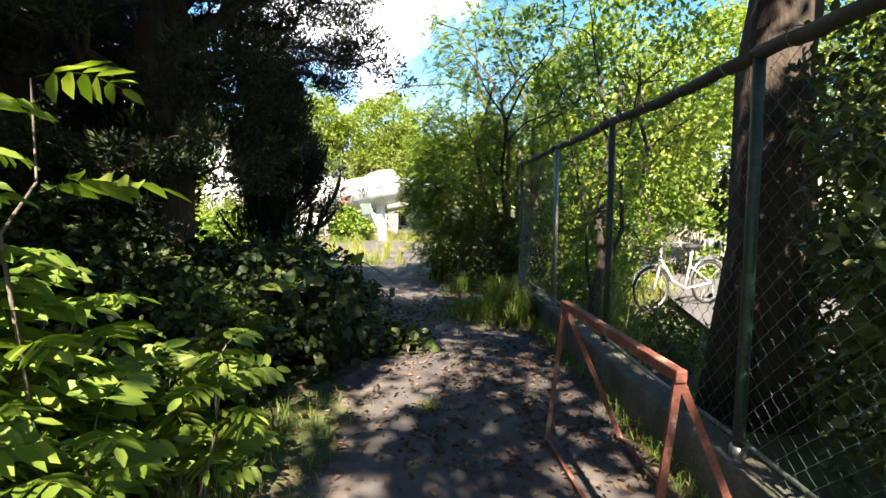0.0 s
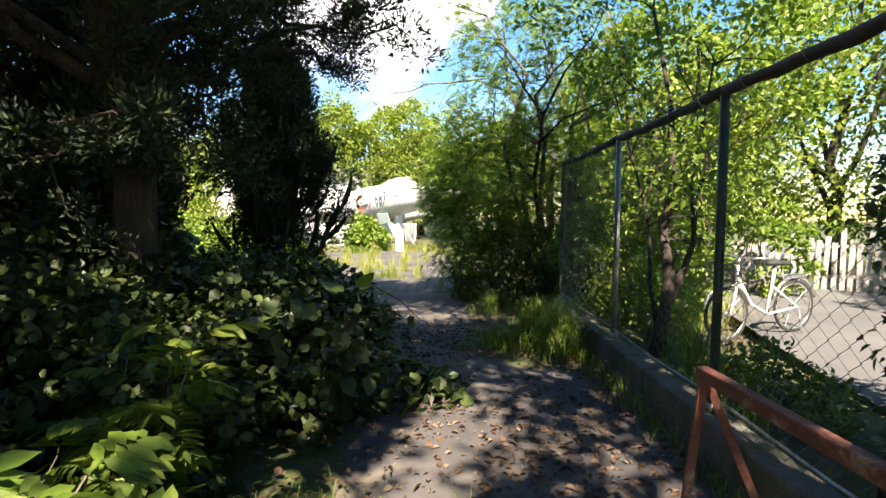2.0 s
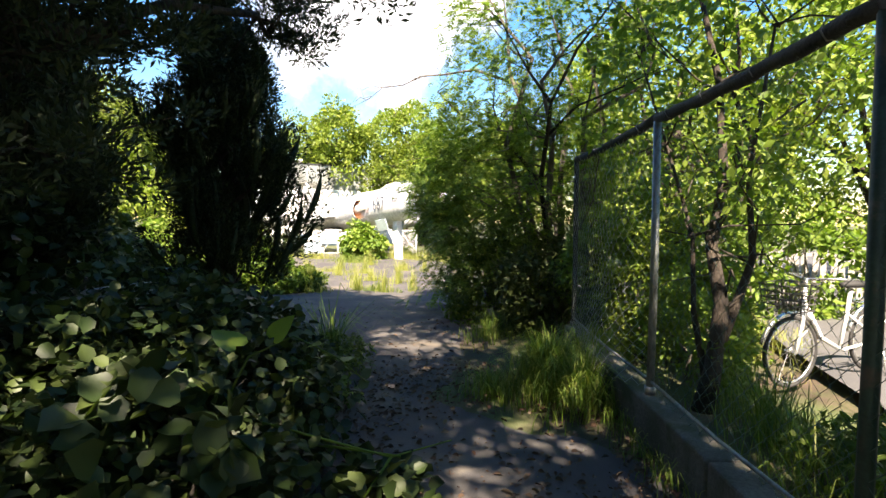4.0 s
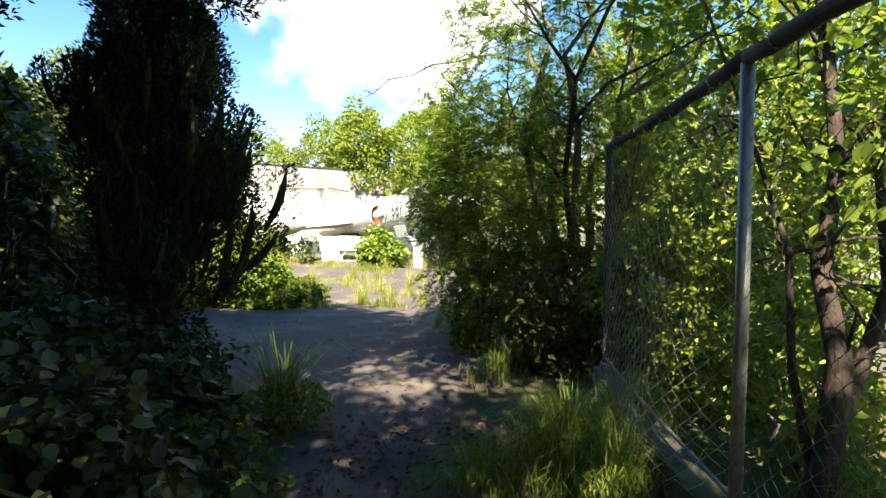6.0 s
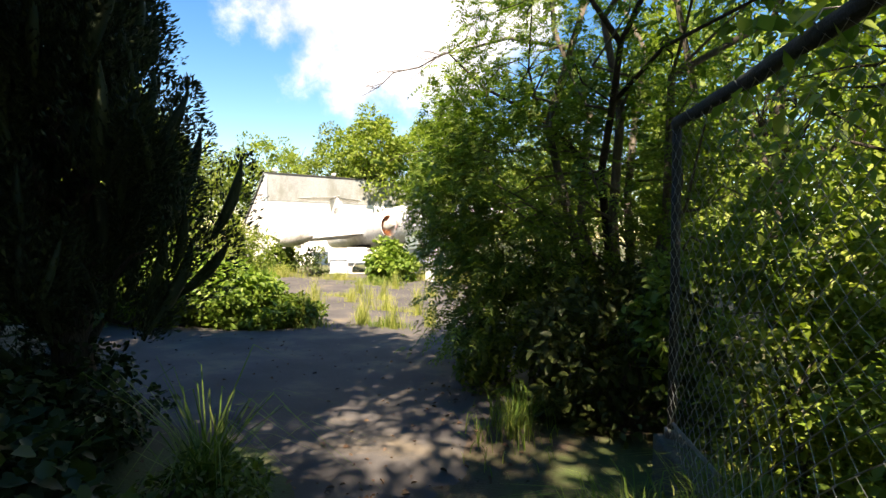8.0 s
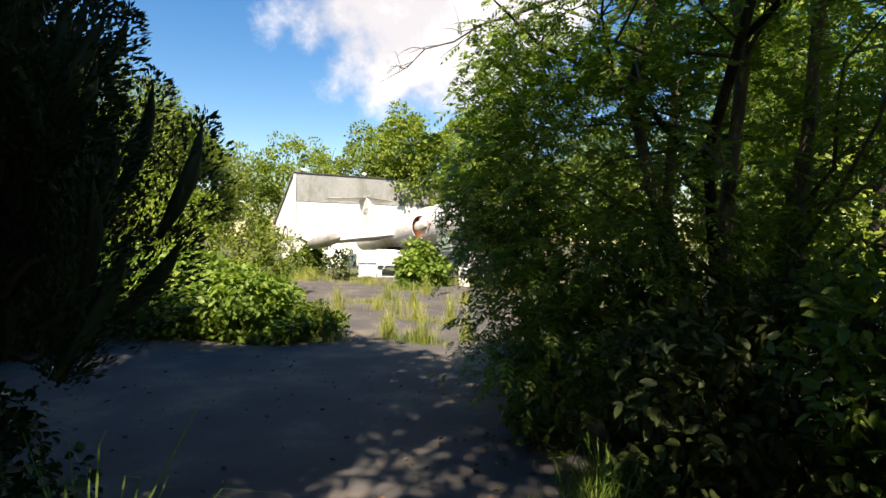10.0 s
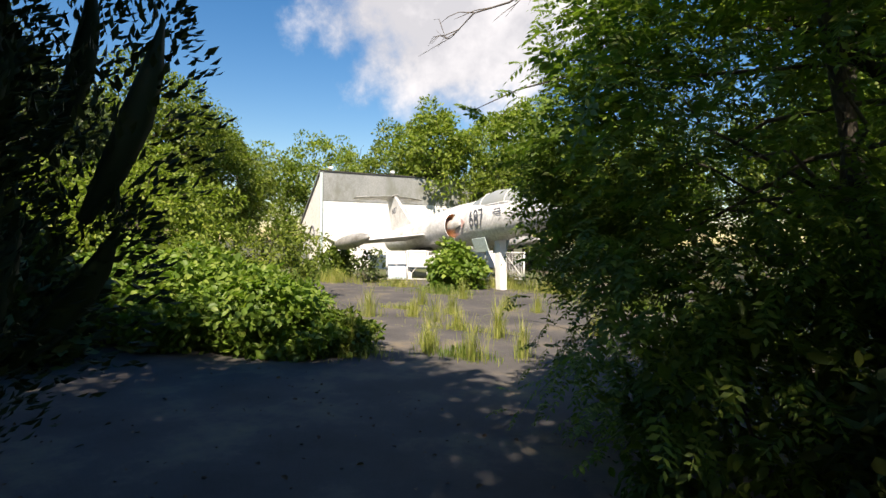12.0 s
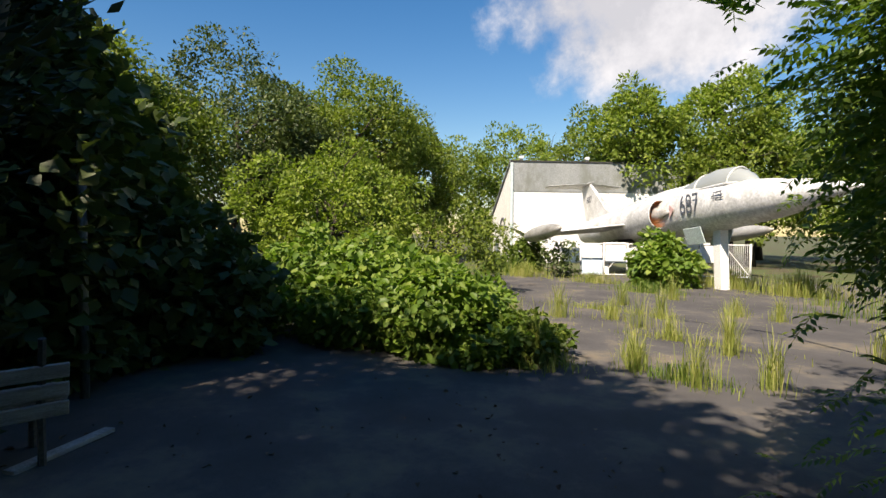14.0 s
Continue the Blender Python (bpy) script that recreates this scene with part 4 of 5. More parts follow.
    tube(bm, [(-0.1, -0.06, 0.72), (0.28, -0.06, 0.72), (0.28, 0.06, 0.72), (-0.1, 0.06, 0.72), (-0.1, -0.06, 0.72)], 0.007, 5)
    part("carrier", bm, CHROME, bike)
    bike.matrix_world = pose(2.6, 9.35, 0.05, 0, 3, 212) @ Matrix.Scale(1.08, 4)
    return bike


build_bicycle()


def build_paling_fence():
    """Weathered upright palings, some leaning, on two rails beyond the lane."""
    rng = np.random.default_rng(41)
    fence = tagged(new("paling_fence"), "weathered pale wooden paling fence beyond the lane", "fence")
    a, b = Vector((3.3, 14.9)), Vector((9.2, 13.2))
    along = (b - a).normalized()
    turn = math.degrees(math.atan2(along.y, along.x))
    length = (b - a).length
    for z in (0.35, 1.0):
        bm = bmesh.new()
        p = a.lerp(b, 0.5)
        box(bm, (length, 0.04, 0.07), Matrix.Translation((p.x, p.y, z)) @ pose(0, 0.04, 0, 0, 0, turn), 0.006)
        part("rail", bm, PLANK, fence)
    n = 42
    for i in range(n):
        p = a + along * (length * (i + 0.5) / n)
        h = 1.2 + 0.12 * rng.normal()
        bm = bmesh.new()
        box(bm, (0.1, 0.022, h), Matrix.Translation((p.x, p.y, h / 2 - 0.05)) @ pose(0, 0, 0, 0, 3 * rng.normal(), turn), 0.006)
        part("paling", bm, PLANK, fence)


build_paling_fence()


def build_bench():
    b = tagged(new("park_bench"), "weathered slatted bench standing in deep shade", "bench")
    for i in range(3):
        bm = bmesh.new()
        box(bm, (1.5, 0.03, 0.1), Matrix.Translation((0, 0.22 + 0.02 * i, 0.36 + 0.13 * i)) @ pose(0, 0, 0, -10, 0, 0), 0.008)
        part("back_slat", bm, PLANK, b)
    for i in range(4):
        bm = bmesh.new()
        box(bm, (1.5, 0.085, 0.035), Matrix.Translation((0, -0.18 + 0.11 * i, 0.42)), 0.008)
        part("seat_slat", bm, PLANK, b)
    for s in (-0.6, 0.6):
        bm = bmesh.new()
        tube(bm, [(s, -0.2, 0.0), (s, -0.2, 0.4), (s, 0.2, 0.4), (s, 0.3, 0.85)], 0.025, 6)
        part("leg", bm, DARKMETAL, b)
        bm = bmesh.new()
        tube(bm, [(s, 0.22, 0.0), (s, 0.2, 0.4)], 0.025, 6)
        part("leg", bm, DARKMETAL, b)
    b.matrix_world = pose(-7.52, 9.6, ground_z(-7.5, 9.6) + 0.03, 0, 0, -90)


build_bench()
p = tagged(new("steel_post"), "thin grey steel post standing beside the bench", "post")
bm = bmesh.new()
tube(bm, [(-8.83, 10.73, -0.2), (-8.85, 10.73, 1.95)], 0.04, 10)
part("shaft", bm, GALV, p, smooth=True)
bm = bmesh.new()
tube(bm, [(-8.85, 10.73, 1.95), (-8.85, 10.73, 1.99)], [0.046, 0.02], 10)
part("cap", bm, GALV, p)
bm = bmesh.new()
box(bm, (0.78, 0.09, 0.035), Matrix.Translation((-7.48, 10.35, -0.07)) @ pose(0, 0, 0, 0, 0, -57), 0.006)
tagged(part("loose_plank", bm, PLANK), "pale weathered plank lying on the asphalt", "plank")
bm = bmesh.new()
box(bm, (4.5, 0.25, 1.0), Matrix.Translation((-16.2, 15.6, 0.05)) @ pose(0, 0, 0, 0, 0, 42), 0.02)
tagged(part("concrete_block_wall", bm, CONCRETE), "low grey concrete wall behind the bushes", "low wall")


# ---- trees and shrubs ----
JUN = "dark dense juniper with flame-shaped plumes, in shade"
conifer("juniper_tree", JUN, -4.85, 8.85, 4.0, 0.62, 11, 210, 460, 0.95, fine=0.042)
conifer("juniper_tree", JUN, -6.4, 7.3, 5.0, 0.9, 16, 160, 150, 0.8)
conifer("juniper_tree", JUN, -7.6, 7.2, 5.2, 1.6, 14, 220, 110, 0.6)
conifer("juniper_tree", JUN, -10.0, 8.0, 5.2, 1.5, 15, 220, 110, 0.4)


def spreading_juniper(label, x, y, h, seed, boughs, generic=20, low=2.7, reach=2.3):
    """An old juniper: bare lower stem, long dark boughs with loose pads of needles, sky between them."""
    rng = np.random.default_rng(seed)
    z0 = ground_z(x, y)
    tree = tagged(new("juniper_tree"), label, "conifer tree", "dark junipers beside the path")
    tr = limb_points(rng, (x, y, z0 - 0.1), (x - 0.2, y + 0.1, z0 + h * 0.95), 10, 0.012)
    bm = bmesh.new()
    tube(bm, tr, [0.24, 0.17, 0.155, 0.14, 0.12, 0.1, 0.08, 0.06, 0.04, 0.02], 11)
    part("trunk", bm, BARK, tree, smooth=True)
    rows = [(np.array((x, y, z)), np.array(tip, float), thick) for z, tip, thick in boughs]
    for i in range(generic):
        u = i / (generic - 1)
        z = low + (h - low) * 0.93 * u
        a = i * 2.39996 + seed
        r = reach * (0.45 + 0.55 * math.sin(math.pi * min(1.0, 0.3 + 0.68 * u))) * (0.75 + 0.5 * rng.random())
        rows.append((np.array((x, y, z0 + z)), np.array((x + math.cos(a) * r, y + math.sin(a) * r, z0 + z + 0.35 + 0.5 * rng.random())), 0.05))
    chunks = []
    for foot, tip, thick in rows:
        pts = limb_points(rng, tuple(foot), tuple(tip), 8, 0.05)
        bm = bmesh.new()
        tube(bm, pts, [thick * (1.0 - 0.12 * k) for k in range(8)], 7)
        length = np.linalg.norm(tip - foot)
        line = np.array(pts)
        for k in range(int(6 + length * 4)):
            t = 0.25 + 0.75 * rng.random() ** 0.75
            q = min(6, int(t * 7))
            p = line[q] + (line[q + 1] - line[q]) * (t * 7 - q)
            side = unit(rng.normal(size=3) * np.array([1.0, 1.0, 0.45]) + unit(tip - foot) * 0.5)
            end = p + side * (0.2 + 0.45 * rng.random())
            tube(bm, limb_points(rng, tuple(p), tuple(end), 4, 0.12), [0.012, 0.009, 0.006, 0.003], 4)
            for c, m, rad in ((end, 120, 0.2), (p + (end - p) * 0.55, 60, 0.13)):
                d = unit(rng.normal(size=(m, 3)) + side * 0.5)
                foots = c + d * rad * rng.random((m, 1)) ** 0.6 * np.array([1.15, 1.15, 0.75])
                way = unit(d + np.array([0, 0, 0.6]) + rng.normal(size=(m, 3)) * 0.45)
                le = 0.055 * (0.7 + 0.8 * rng.random(m))
                chunks.append(leaf_arrays(foots, way, rng.normal(size=(m, 3)), le, le * 0.34, 0.3))
        part("bough", bm, BARK, tree, smooth=True)
    v, f = joined(chunks)
    np_part("crown", v, f, LEAF_DARK, tree)
    return tree


spreading_juniper("old dark juniper with long needle-clad boughs over the path", -3.9, 5.0, 10.3, 21,
                  ((2.6, (-3.45, 8.2, 3.55), 0.08), (2.9, (-3.6, 8.5, 4.1), 0.06), (3.2, (-1.7, 6.4, 4.7), 0.085), (2.7, (-2.9, 3.9, 4.9), 0.1), (3.0, (-3.0, 7.6, 4.5), 0.06), (2.3, (-4.9, 7.3, 3.3), 0.06), (2.8, (-5.7, 6.3, 3.9), 0.06), (3.4, (-2.6, 7.2, 5.2), 0.06), (2.5, (-5.0, 3.2, 3.6), 0.07), (2.2, (-3.1, 5.4, 2.65), 0.03), (3.3, (-4.4, 7.6, 4.6), 0.06), (2.4, (-2.7, 4.6, 3.1), 0.05), (2.2, (-4.4, 6.6, 2.8), 0.05), (2.0, (-3.2, 4.3, 2.15), 0.03), (1.9, (-3.6, 4.0, 1.9), 0.03), (2.1, (-3.3, 4.6, 2.6), 0.03), (2.0, (-4.6, 4.0, 2.2), 0.03), (1.8, (-3.1, 5.3, 1.95), 0.025)), 44, 2.5)
spreading_juniper("old dark juniper standing in the shade of taller trees", -5.2, 2.4, 9.0, 22, ((2.6, (-3.5, 3.6, 3.7), 0.07), (3.0, (-3.9, 4.4, 4.3), 0.06), (2.4, (-5.2, 4.6, 3.0), 0.06)), 24)

WOOD = "trees of the wood behind the yard"
FAR = (
    (-29.5, 21.2, 10.0, (5.0, 5.0, 4.3), "d"), (-28.0, 27.0, 10.2, (3.6, 3.6, 4.2), "f"), (-29.0, 32.0, 8.6, (3.4, 3.4, 3.8), "f"), (-33.0, 38.0, 9.0, (4.0, 4.0, 4.0), "y"),
    (-28.0, 43.0, 9.6, (4.2, 4.2, 4.2), "y"), (-24.0, 46.0, 9.8, (4.2, 4.2, 4.3), "f"), (-19.5, 49.0, 9.8, (4.2, 4.2, 4.4), "y"), (-14.0, 51.0, 10.0, (4.4, 4.4, 4.4), "f"),
    (-8.0, 52.0, 10.4, (4.6, 4.6, 4.6), "y"), (-2.0, 50.0, 10.5, (4.6, 4.6, 4.6), "f"), (4.5, 46.0, 10.5, (4.6, 4.6, 4.6), "f"), (9.5, 40.0, 10.5, (4.6, 4.6, 4.6), "y"),
    (-36.0, 17.0, 10.0, (4.4, 4.4, 4.2), "f"), (-38.0, 11.0, 10.4, (4.4, 4.4, 4.4), "d"), (-35.0, 27.0, 10.5, (4.4, 4.4, 4.4), "f"), (-18.5, 41.5, 10.6, (2.2, 2.2, 3.0), "y"), (-13.5, 43.5, 11.0, (2.8, 2.8, 3.4), "y"),
    (-24.5, 14.0, 7.5, (3.2, 3.2, 3.2), "f"), (-25.5, 22.5, 6.2, (2.4, 2.4, 2.6), "d"), (-37.0, 4.0, 10.0, (4.5, 4.5, 4.4), "f"), (-12.0, 42.0, 7.6, (3.2, 3.2, 3.2), "f"), (-5.0, 40.0, 7.6, (3.4, 3.4, 3.2), "y"), (2.5, 36.0, 7.0, (3.2, 3.2, 3.2), "f"))
NEAR = (0, 1, 2, 17, 18)
HIDDEN = (9, 10, 11, 12, 13, 14, 19, 22)
for i, (x, y, h, r, k) in enumerate(FAR):
    kind = {"d": ("dark rounded evergreen tree at the wood's edge", LEAF_DEEP), "f": ("green broadleaf tree at the wood's edge", LEAF_FOREST), "y": ("yellow-green broadleaf tree behind the shed", LEAF_YELLOW)}[k]
    broad_tree("woodland_tree", kind[0], x, y, h, r, kind[1], 100 + i, 470 if i in NEAR else 180, 62 if i in NEAR else (32 if i in HIDDEN else 56), 0.2 if i in NEAR else 0.26, 0.72, trunk_r=0.2, limbs=6, group=WOOD, low=-0.72)

# beside the yard
broad_tree("yard_tree", "bright yellow-green rounded tree beside the yard", -16.7, 18.5, 4.1, (2.4, 2.4, 2.0), LEAF_YELLOW, 61, 170, 110, 0.135, 0.45, trunk_r=0.1, limbs=7, low=-0.9)
broad_tree("yard_tree", "small green tree behind the overgrown bed", -13.9, 20.6, 2.4, (1.7, 1.7, 1.1), LEAF_FOREST, 62, 90, 80, 0.12, 0.35, trunk_r=0.07, limbs=5, low=-0.9)
bush("bramble_shrub", "broad sunlit shrub with large leaves on the bed", -9.4, 14.9, (1.6, 1.2, 0.74), LEAF_LIGHT, 63, 170, 66, 0.115, 0.3)
bush("bramble_shrub", "dense green shrub on the overgrown bed", -11.2, 14.6, (1.6, 1.2, 0.8), LEAF_LIGHT, 64, 130, 62, 0.115, 0.3)
bush("bramble_shrub", "low leafy shrub at the bed's edge", -8.0, 14.9, (0.9, 0.8, 0.34), LEAF_LIGHT, 65, 90, 50, 0.1, 0.2)
bush("bramble_shrub", "low leafy shrub at the bed's edge", -7.5, 15.4, (0.7, 0.6, 0.3), LEAF_MID, 66, 70, 50, 0.09, 0.18)
bush("bramble_shrub", "pale green bushy shrub behind the bed", -12.6, 16.6, (1.6, 1.3, 0.95), LEAF_FOREST, 67, 110, 60, 0.11, 0.3)
bush("fence_shrub", "bright green shrub in front of the white fence", -10.4, 27.0, (0.85, 0.75, 0.82), LEAF_LIGHT, 68, 90, 50, 0.2, 0.3)
bush("fence_shrub", "dark thin shrub in front of the white fence", -14.7, 27.6, (0.75, 0.6, 0.75), LEAF_DEEP, 69, 26, 22, 0.15, 0.22)
bush("fence_shrub", "green shrub growing by the shed corner", -17.8, 29.6, (0.8, 0.7, 0.75), LEAF_MID, 70, 60, 40, 0.16, 0.25)


def pinnate_tree():
    """The tree over the path's end: limbs, twigs and hanging feathered leaves."""
    rng = np.random.default_rng(5)
    x, y = -0.85, 12.5
    z0 = ground_z(x, y)
    tree = tagged(new("roadside_tree"), "leafy multi-stemmed tree with feathered compound leaves over the path", "tree")
    tips = []
    for i in range(6):
        a = i * 1.05 + 0.4
        mid = (x + math.cos(a) * 0.6, y + math.sin(a) * 0.6, z0 + 1.9 + 0.5 * rng.random())
        end = (x + math.cos(a) * 1.3, y + math.sin(a) * 1.3, z0 + 4.6 + 1.6 * rng.random())
        bm = bmesh.new()
        pts = limb_points(rng, (x + 0.12 * math.cos(a), y + 0.12 * math.sin(a), z0 - 0.1), mid, 4, 0.05) + limb_points(rng, mid, end, 5, 0.08)[1:]
        tube(bm, pts, [0.075, 0.068, 0.06, 0.052, 0.044, 0.034, 0.024, 0.014], 7)
        for q in range(9):
            s = np.array(pts[2 + q % 6])
            b = a + rng.normal() * 0.9
            e = s + np.array([math.cos(b), math.sin(b), 0.25 + 0.3 * rng.normal()]) * (0.9 + 0.7 * rng.random())
            br = limb_points(rng, s, e, 5, 0.08)
            tube(bm, br, [0.02, 0.016, 0.012, 0.008, 0.004], 5)
            tips += br[2:]
        part("stem", bm, TWIG, tree, smooth=True)
    for e in ((-3.9, 12.45, 2.6), (-3.55, 13.0, 1.9), (-3.25, 12.8, 1.4), (-3.4, 13.0, 3.1)):
        bm = bmesh.new()
        br = limb_points(rng, (x, y, 2.0 + 0.2 * e[2]), e, 7, 0.05)
        tube(bm, br, [0.022, 0.018, 0.015, 0.012, 0.009, 0.006, 0.003], 5)
        part("bough", bm, TWIG, tree, smooth=True)
        tips += br[3:] * 3
    for pts, r in ((((-0.95, 12.3, 1.4), (-1.05, 11.9, 2.3), (-0.92, 11.2, 2.9), (-0.85, 10.75, 3.3), (-0.5, 10.3, 3.9), (-0.1, 9.9, 4.3)), 0.05),
                   (((-0.85, 10.75, 3.3), (-1.15, 10.5, 3.7), (-1.5, 10.3, 4.3)), 0.028),
                   (((-0.92, 11.2, 2.9), (-0.5, 10.8, 3.25), (0.1, 10.4, 3.4), (0.7, 10.0, 3.6)), 0.025),
                   (((-1.05, 12.1, 2.2), (-1.45, 12.5, 2.75), (-1.8, 12.6, 3.1), (-2.5, 12.4, 3.5), (-2.9, 12.2, 3.9)), 0.04),
                   (((-1.8, 12.6, 3.1), (-1.9, 12.2, 3.6), (-1.8, 11.8, 4.2)), 0.02)):
        bm = bmesh.new()
        tube(bm, pts, [r * (1 - 0.75 * k / (len(pts) - 1)) for k in range(len(pts))], 7)
        for q in range(7):
            s = np.array(pts[1 + q % (len(pts) - 1)])
            br = limb_points(rng, tuple(s), tuple(s + rng.normal(size=3) * [0.4, 0.35, 0.25] + [0, 0, 0.15]), 4, 0.1)
            tube(bm, br, [0.01, 0.008, 0.005, 0.002], 4)
            tips += br[1:] * 2
        part("limb", bm, BARK, tree, smooth=True)
    c1 = crown_clumps(rng, 500, (-1.75, 12.95, 1.95), (1.85, 1.7, 2.0), 0.25, 0.45, -0.95)
    c2 = crown_clumps(rng, 170, (-1.0, 12.6, 4.6), (1.8, 1.6, 1.7), 0.3, 0.4, -0.9)
    c3 = crown_clumps(rng, 95, (-2.85, 12.7, 2.25), (0.52, 0.42, 1.35), 0.22, 0.35, -0.9)
    pts = np.concatenate([c1, c2, c3])
    per = 15
    c = np.repeat(pts, per, 0)
    foot = c[:, :3] + rng.normal(size=(len(c), 3)) * 0.16
    foot = np.concatenate([foot, np.array(tips) + rng.normal(size=(len(tips), 3)) * 0.04])
    c = np.concatenate([c, np.concatenate([np.array(tips), np.zeros((len(tips), 1)), unit(rng.normal(size=(len(tips), 3)) + [-0.8, -0.2, 0])], 1)])
    keep = (foot[:, 0] > -2.8) | (foot[:, 1] > 12.2)
    foot, c = foot[keep], c[keep]
    way = unit(c[:, 4:7] * [1, 1, 0.5] + rng.normal(size=(len(c), 3)) * 0.7)
    v, f = frond_arrays(rng, foot, way, 0.15 + 0.1 * rng.random(len(c)), 5, 0.05, 0.44, wide=False)
    v[:, 2] = np.maximum(v[:, 2], z0 + 0.04)
    np_part("crown", v, f, LEAF_LIGHT, tree)


pinnate_tree()
rng = np.random.default_rng(77)
twig = tagged(new("dead_branch"), "bare leafless branch reaching out from the tree", "branch")
main = [(-1.6, 13.6, 4.3), (-2.7, 14.7, 4.95), (-3.6, 15.3, 5.05), (-4.2, 15.7, 5.16), (-4.75, 15.9, 5.02), (-5.35, 16.0, 5.0), (-5.8, 16.2, 4.78), (-6.4, 16.2, 4.55)]
bm = bmesh.new()
tube(bm, main, [0.034, 0.028, 0.024, 0.02, 0.016, 0.012, 0.008, 0.003], 6)
part("bough", bm, TWIG, twig, smooth=True)
for k in range(13):
    q = 1 + (k * 5 // 12)
    s = Vector(main[q]).lerp(Vector(main[q + 1]), rng.random())
    e = s + Vector((-0.35 - 0.35 * rng.random(), 0.25 * rng.normal(), 0.32 * rng.normal()))
    mid = s.lerp(e, 0.45) + Vector((0, 0, 0.09 * rng.normal()))
    bm = bmesh.new()
    tube(bm, [s, mid, s.lerp(e, 0.75) + Vector((0, 0, 0.05 * rng.normal())), e], [0.01, 0.007, 0.005, 0.002], 5)
    tube(bm, [mid, mid + Vector((-0.15, 0.05 * rng.normal(), 0.14 * rng.normal()))], [0.005, 0.002], 4)
    part("twig", bm, TWIG, twig, smooth=True)

# over the road side
for i, (x, y, h, r, k, nc) in enumerate(((6.5, 17.5, 8.5, (3.2, 3.2, 3.6), "y", 170), (2.2, 18.5, 8.0, (3.0, 3.0, 3.4), "y", 170), (10.5, 12.0, 9.5, (3.4, 3.4, 4.0), "f", 170), (9.5, 5.5, 9.0, (3.2, 3.2, 3.8), "f", 150), (14.0, 19.0, 9.5, (4, 4, 4), "f", 160),
                                     (9.0, -2.0, 9.0, (3.4, 3.4, 3.8), "d", 130), (3.0, 24.5, 8.0, (3.2, 3.2, 3.6), "f", 150))):
    broad_tree("lane_tree", "sunlit broadleaf tree beyond the lane", x, y, h, r, {"y": LEAF_YELLOW, "f": LEAF_LIGHT, "d": LEAF_FOREST}[k], 200 + i, nc, 92, 0.17, 0.8, trunk_r=0.15, limbs=7, group="trees beyond the lane", low=-0.95)
broad_tree("fence_tree", "big dark-barked tree standing behind the fence by the barrier", 1.55, 4.35, 10.8, (1.7, 1.5, 1.5), LEAF_DEEP, 301, 40, 66, 0.16, 0.55, trunk_r=0.25, limbs=8, lean=(0.9, 1.6), wave=0.008)
def crooked_tree():
    """Three bent stems from one foot, thin twigs, a loose high crown."""
    rng = np.random.default_rng(302)
    tree = tagged(new("fence_tree"), "slim crooked forked tree just behind the wire fence", "tree")
    foot = (0.64, 7.9, -0.08)
    tips = []
    for pts, r in (((foot, (0.7, 7.85, 0.35), (0.76, 7.9, 0.9), (0.7, 8.05, 1.4), (0.82, 8.2, 2.0), (0.8, 8.4, 2.9), (0.6, 8.7, 4.2)), 0.085),
                   (((0.72, 7.86, 0.5), (0.92, 8.0, 0.95), (1.05, 8.1, 1.3), (1.02, 8.2, 2.0), (1.25, 8.4, 3.4)), 0.05),
                   (((0.68, 7.9, 0.1), (0.56, 8.0, 0.8), (0.55, 8.1, 1.5), (0.35, 8.3, 2.3), (0.1, 8.6, 3.3)), 0.03)):
        bm = bmesh.new()
        n = len(pts)
        tube(bm, pts, [r * (1.25 if k == 0 else 1 - 0.75 * k / (n - 1)) for k in range(n)], 9)
        for q in range(14):
            k = 2 + q % (n - 2)
            s0 = np.array(pts[k]) + rng.normal(size=3) * 0.03
            e = s0 + rng.normal(size=3) * np.array([0.5, 0.5, 0.3]) + np.array([0, 0, 0.25])
            br = limb_points(rng, tuple(s0), tuple(e), 5, 0.1)
            tube(bm, br, [0.011, 0.009, 0.007, 0.004, 0.002], 5)
            if e[2] > 1.6:
                tips.append((*e, 0.3, 0, 0, 0.5))
        part("stem", bm, BARK, tree, smooth=True)
    c = np.concatenate([np.array(tips), crown_clumps(rng, 14, (0.6, 8.8, 4.3), (1.6, 1.6, 1.4), 0.42, 0.5)])
    v, f = leaf_crown(rng, c, 46, 0.1)
    np_part("crown", v, f, LEAF_LIGHT, tree)


crooked_tree()
broad_tree("fence_tree", "slim crooked tree just behind the wire fence", 2.0, 11.2, 5.8, (1.8, 1.8, 1.9), LEAF_LIGHT, 303, 60, 50, 0.14, 0.5, trunk_r=0.045, limbs=8, lean=(-0.3, 0.2), low=-0.95)
# trees added behind the walker and high out of view, to shade path and yard
ADDED_SHADE = "tall tree added out of view to cast shade on the path and yard"
broad_tree("added_shade_tree", ADDED_SHADE, -4.8, -0.9, 10.2, (2.8, 2.5, 2.3), LEAF_DEEP, 304, 240, 70, 0.2, 0.7, trunk_r=0.2, lean=(1.8, 0.5), group="tall trees over the path")
broad_tree("added_shade_tree", ADDED_SHADE, 3.5, -0.6, 9.2, (1.7, 1.3, 1.6), LEAF_DEEP, 309, 75, 66, 0.18, 0.6, trunk_r=0.13, lean=(-2.6, 2.0), group="tall trees over the path")
broad_tree("added_shade_tree", ADDED_SHADE, 3.2, -3.4, 9.6, (3.0, 2.6, 2.6), LEAF_DEEP, 307, 105, 60, 0.22, 0.8, trunk_r=0.2, group="tall trees over the path")
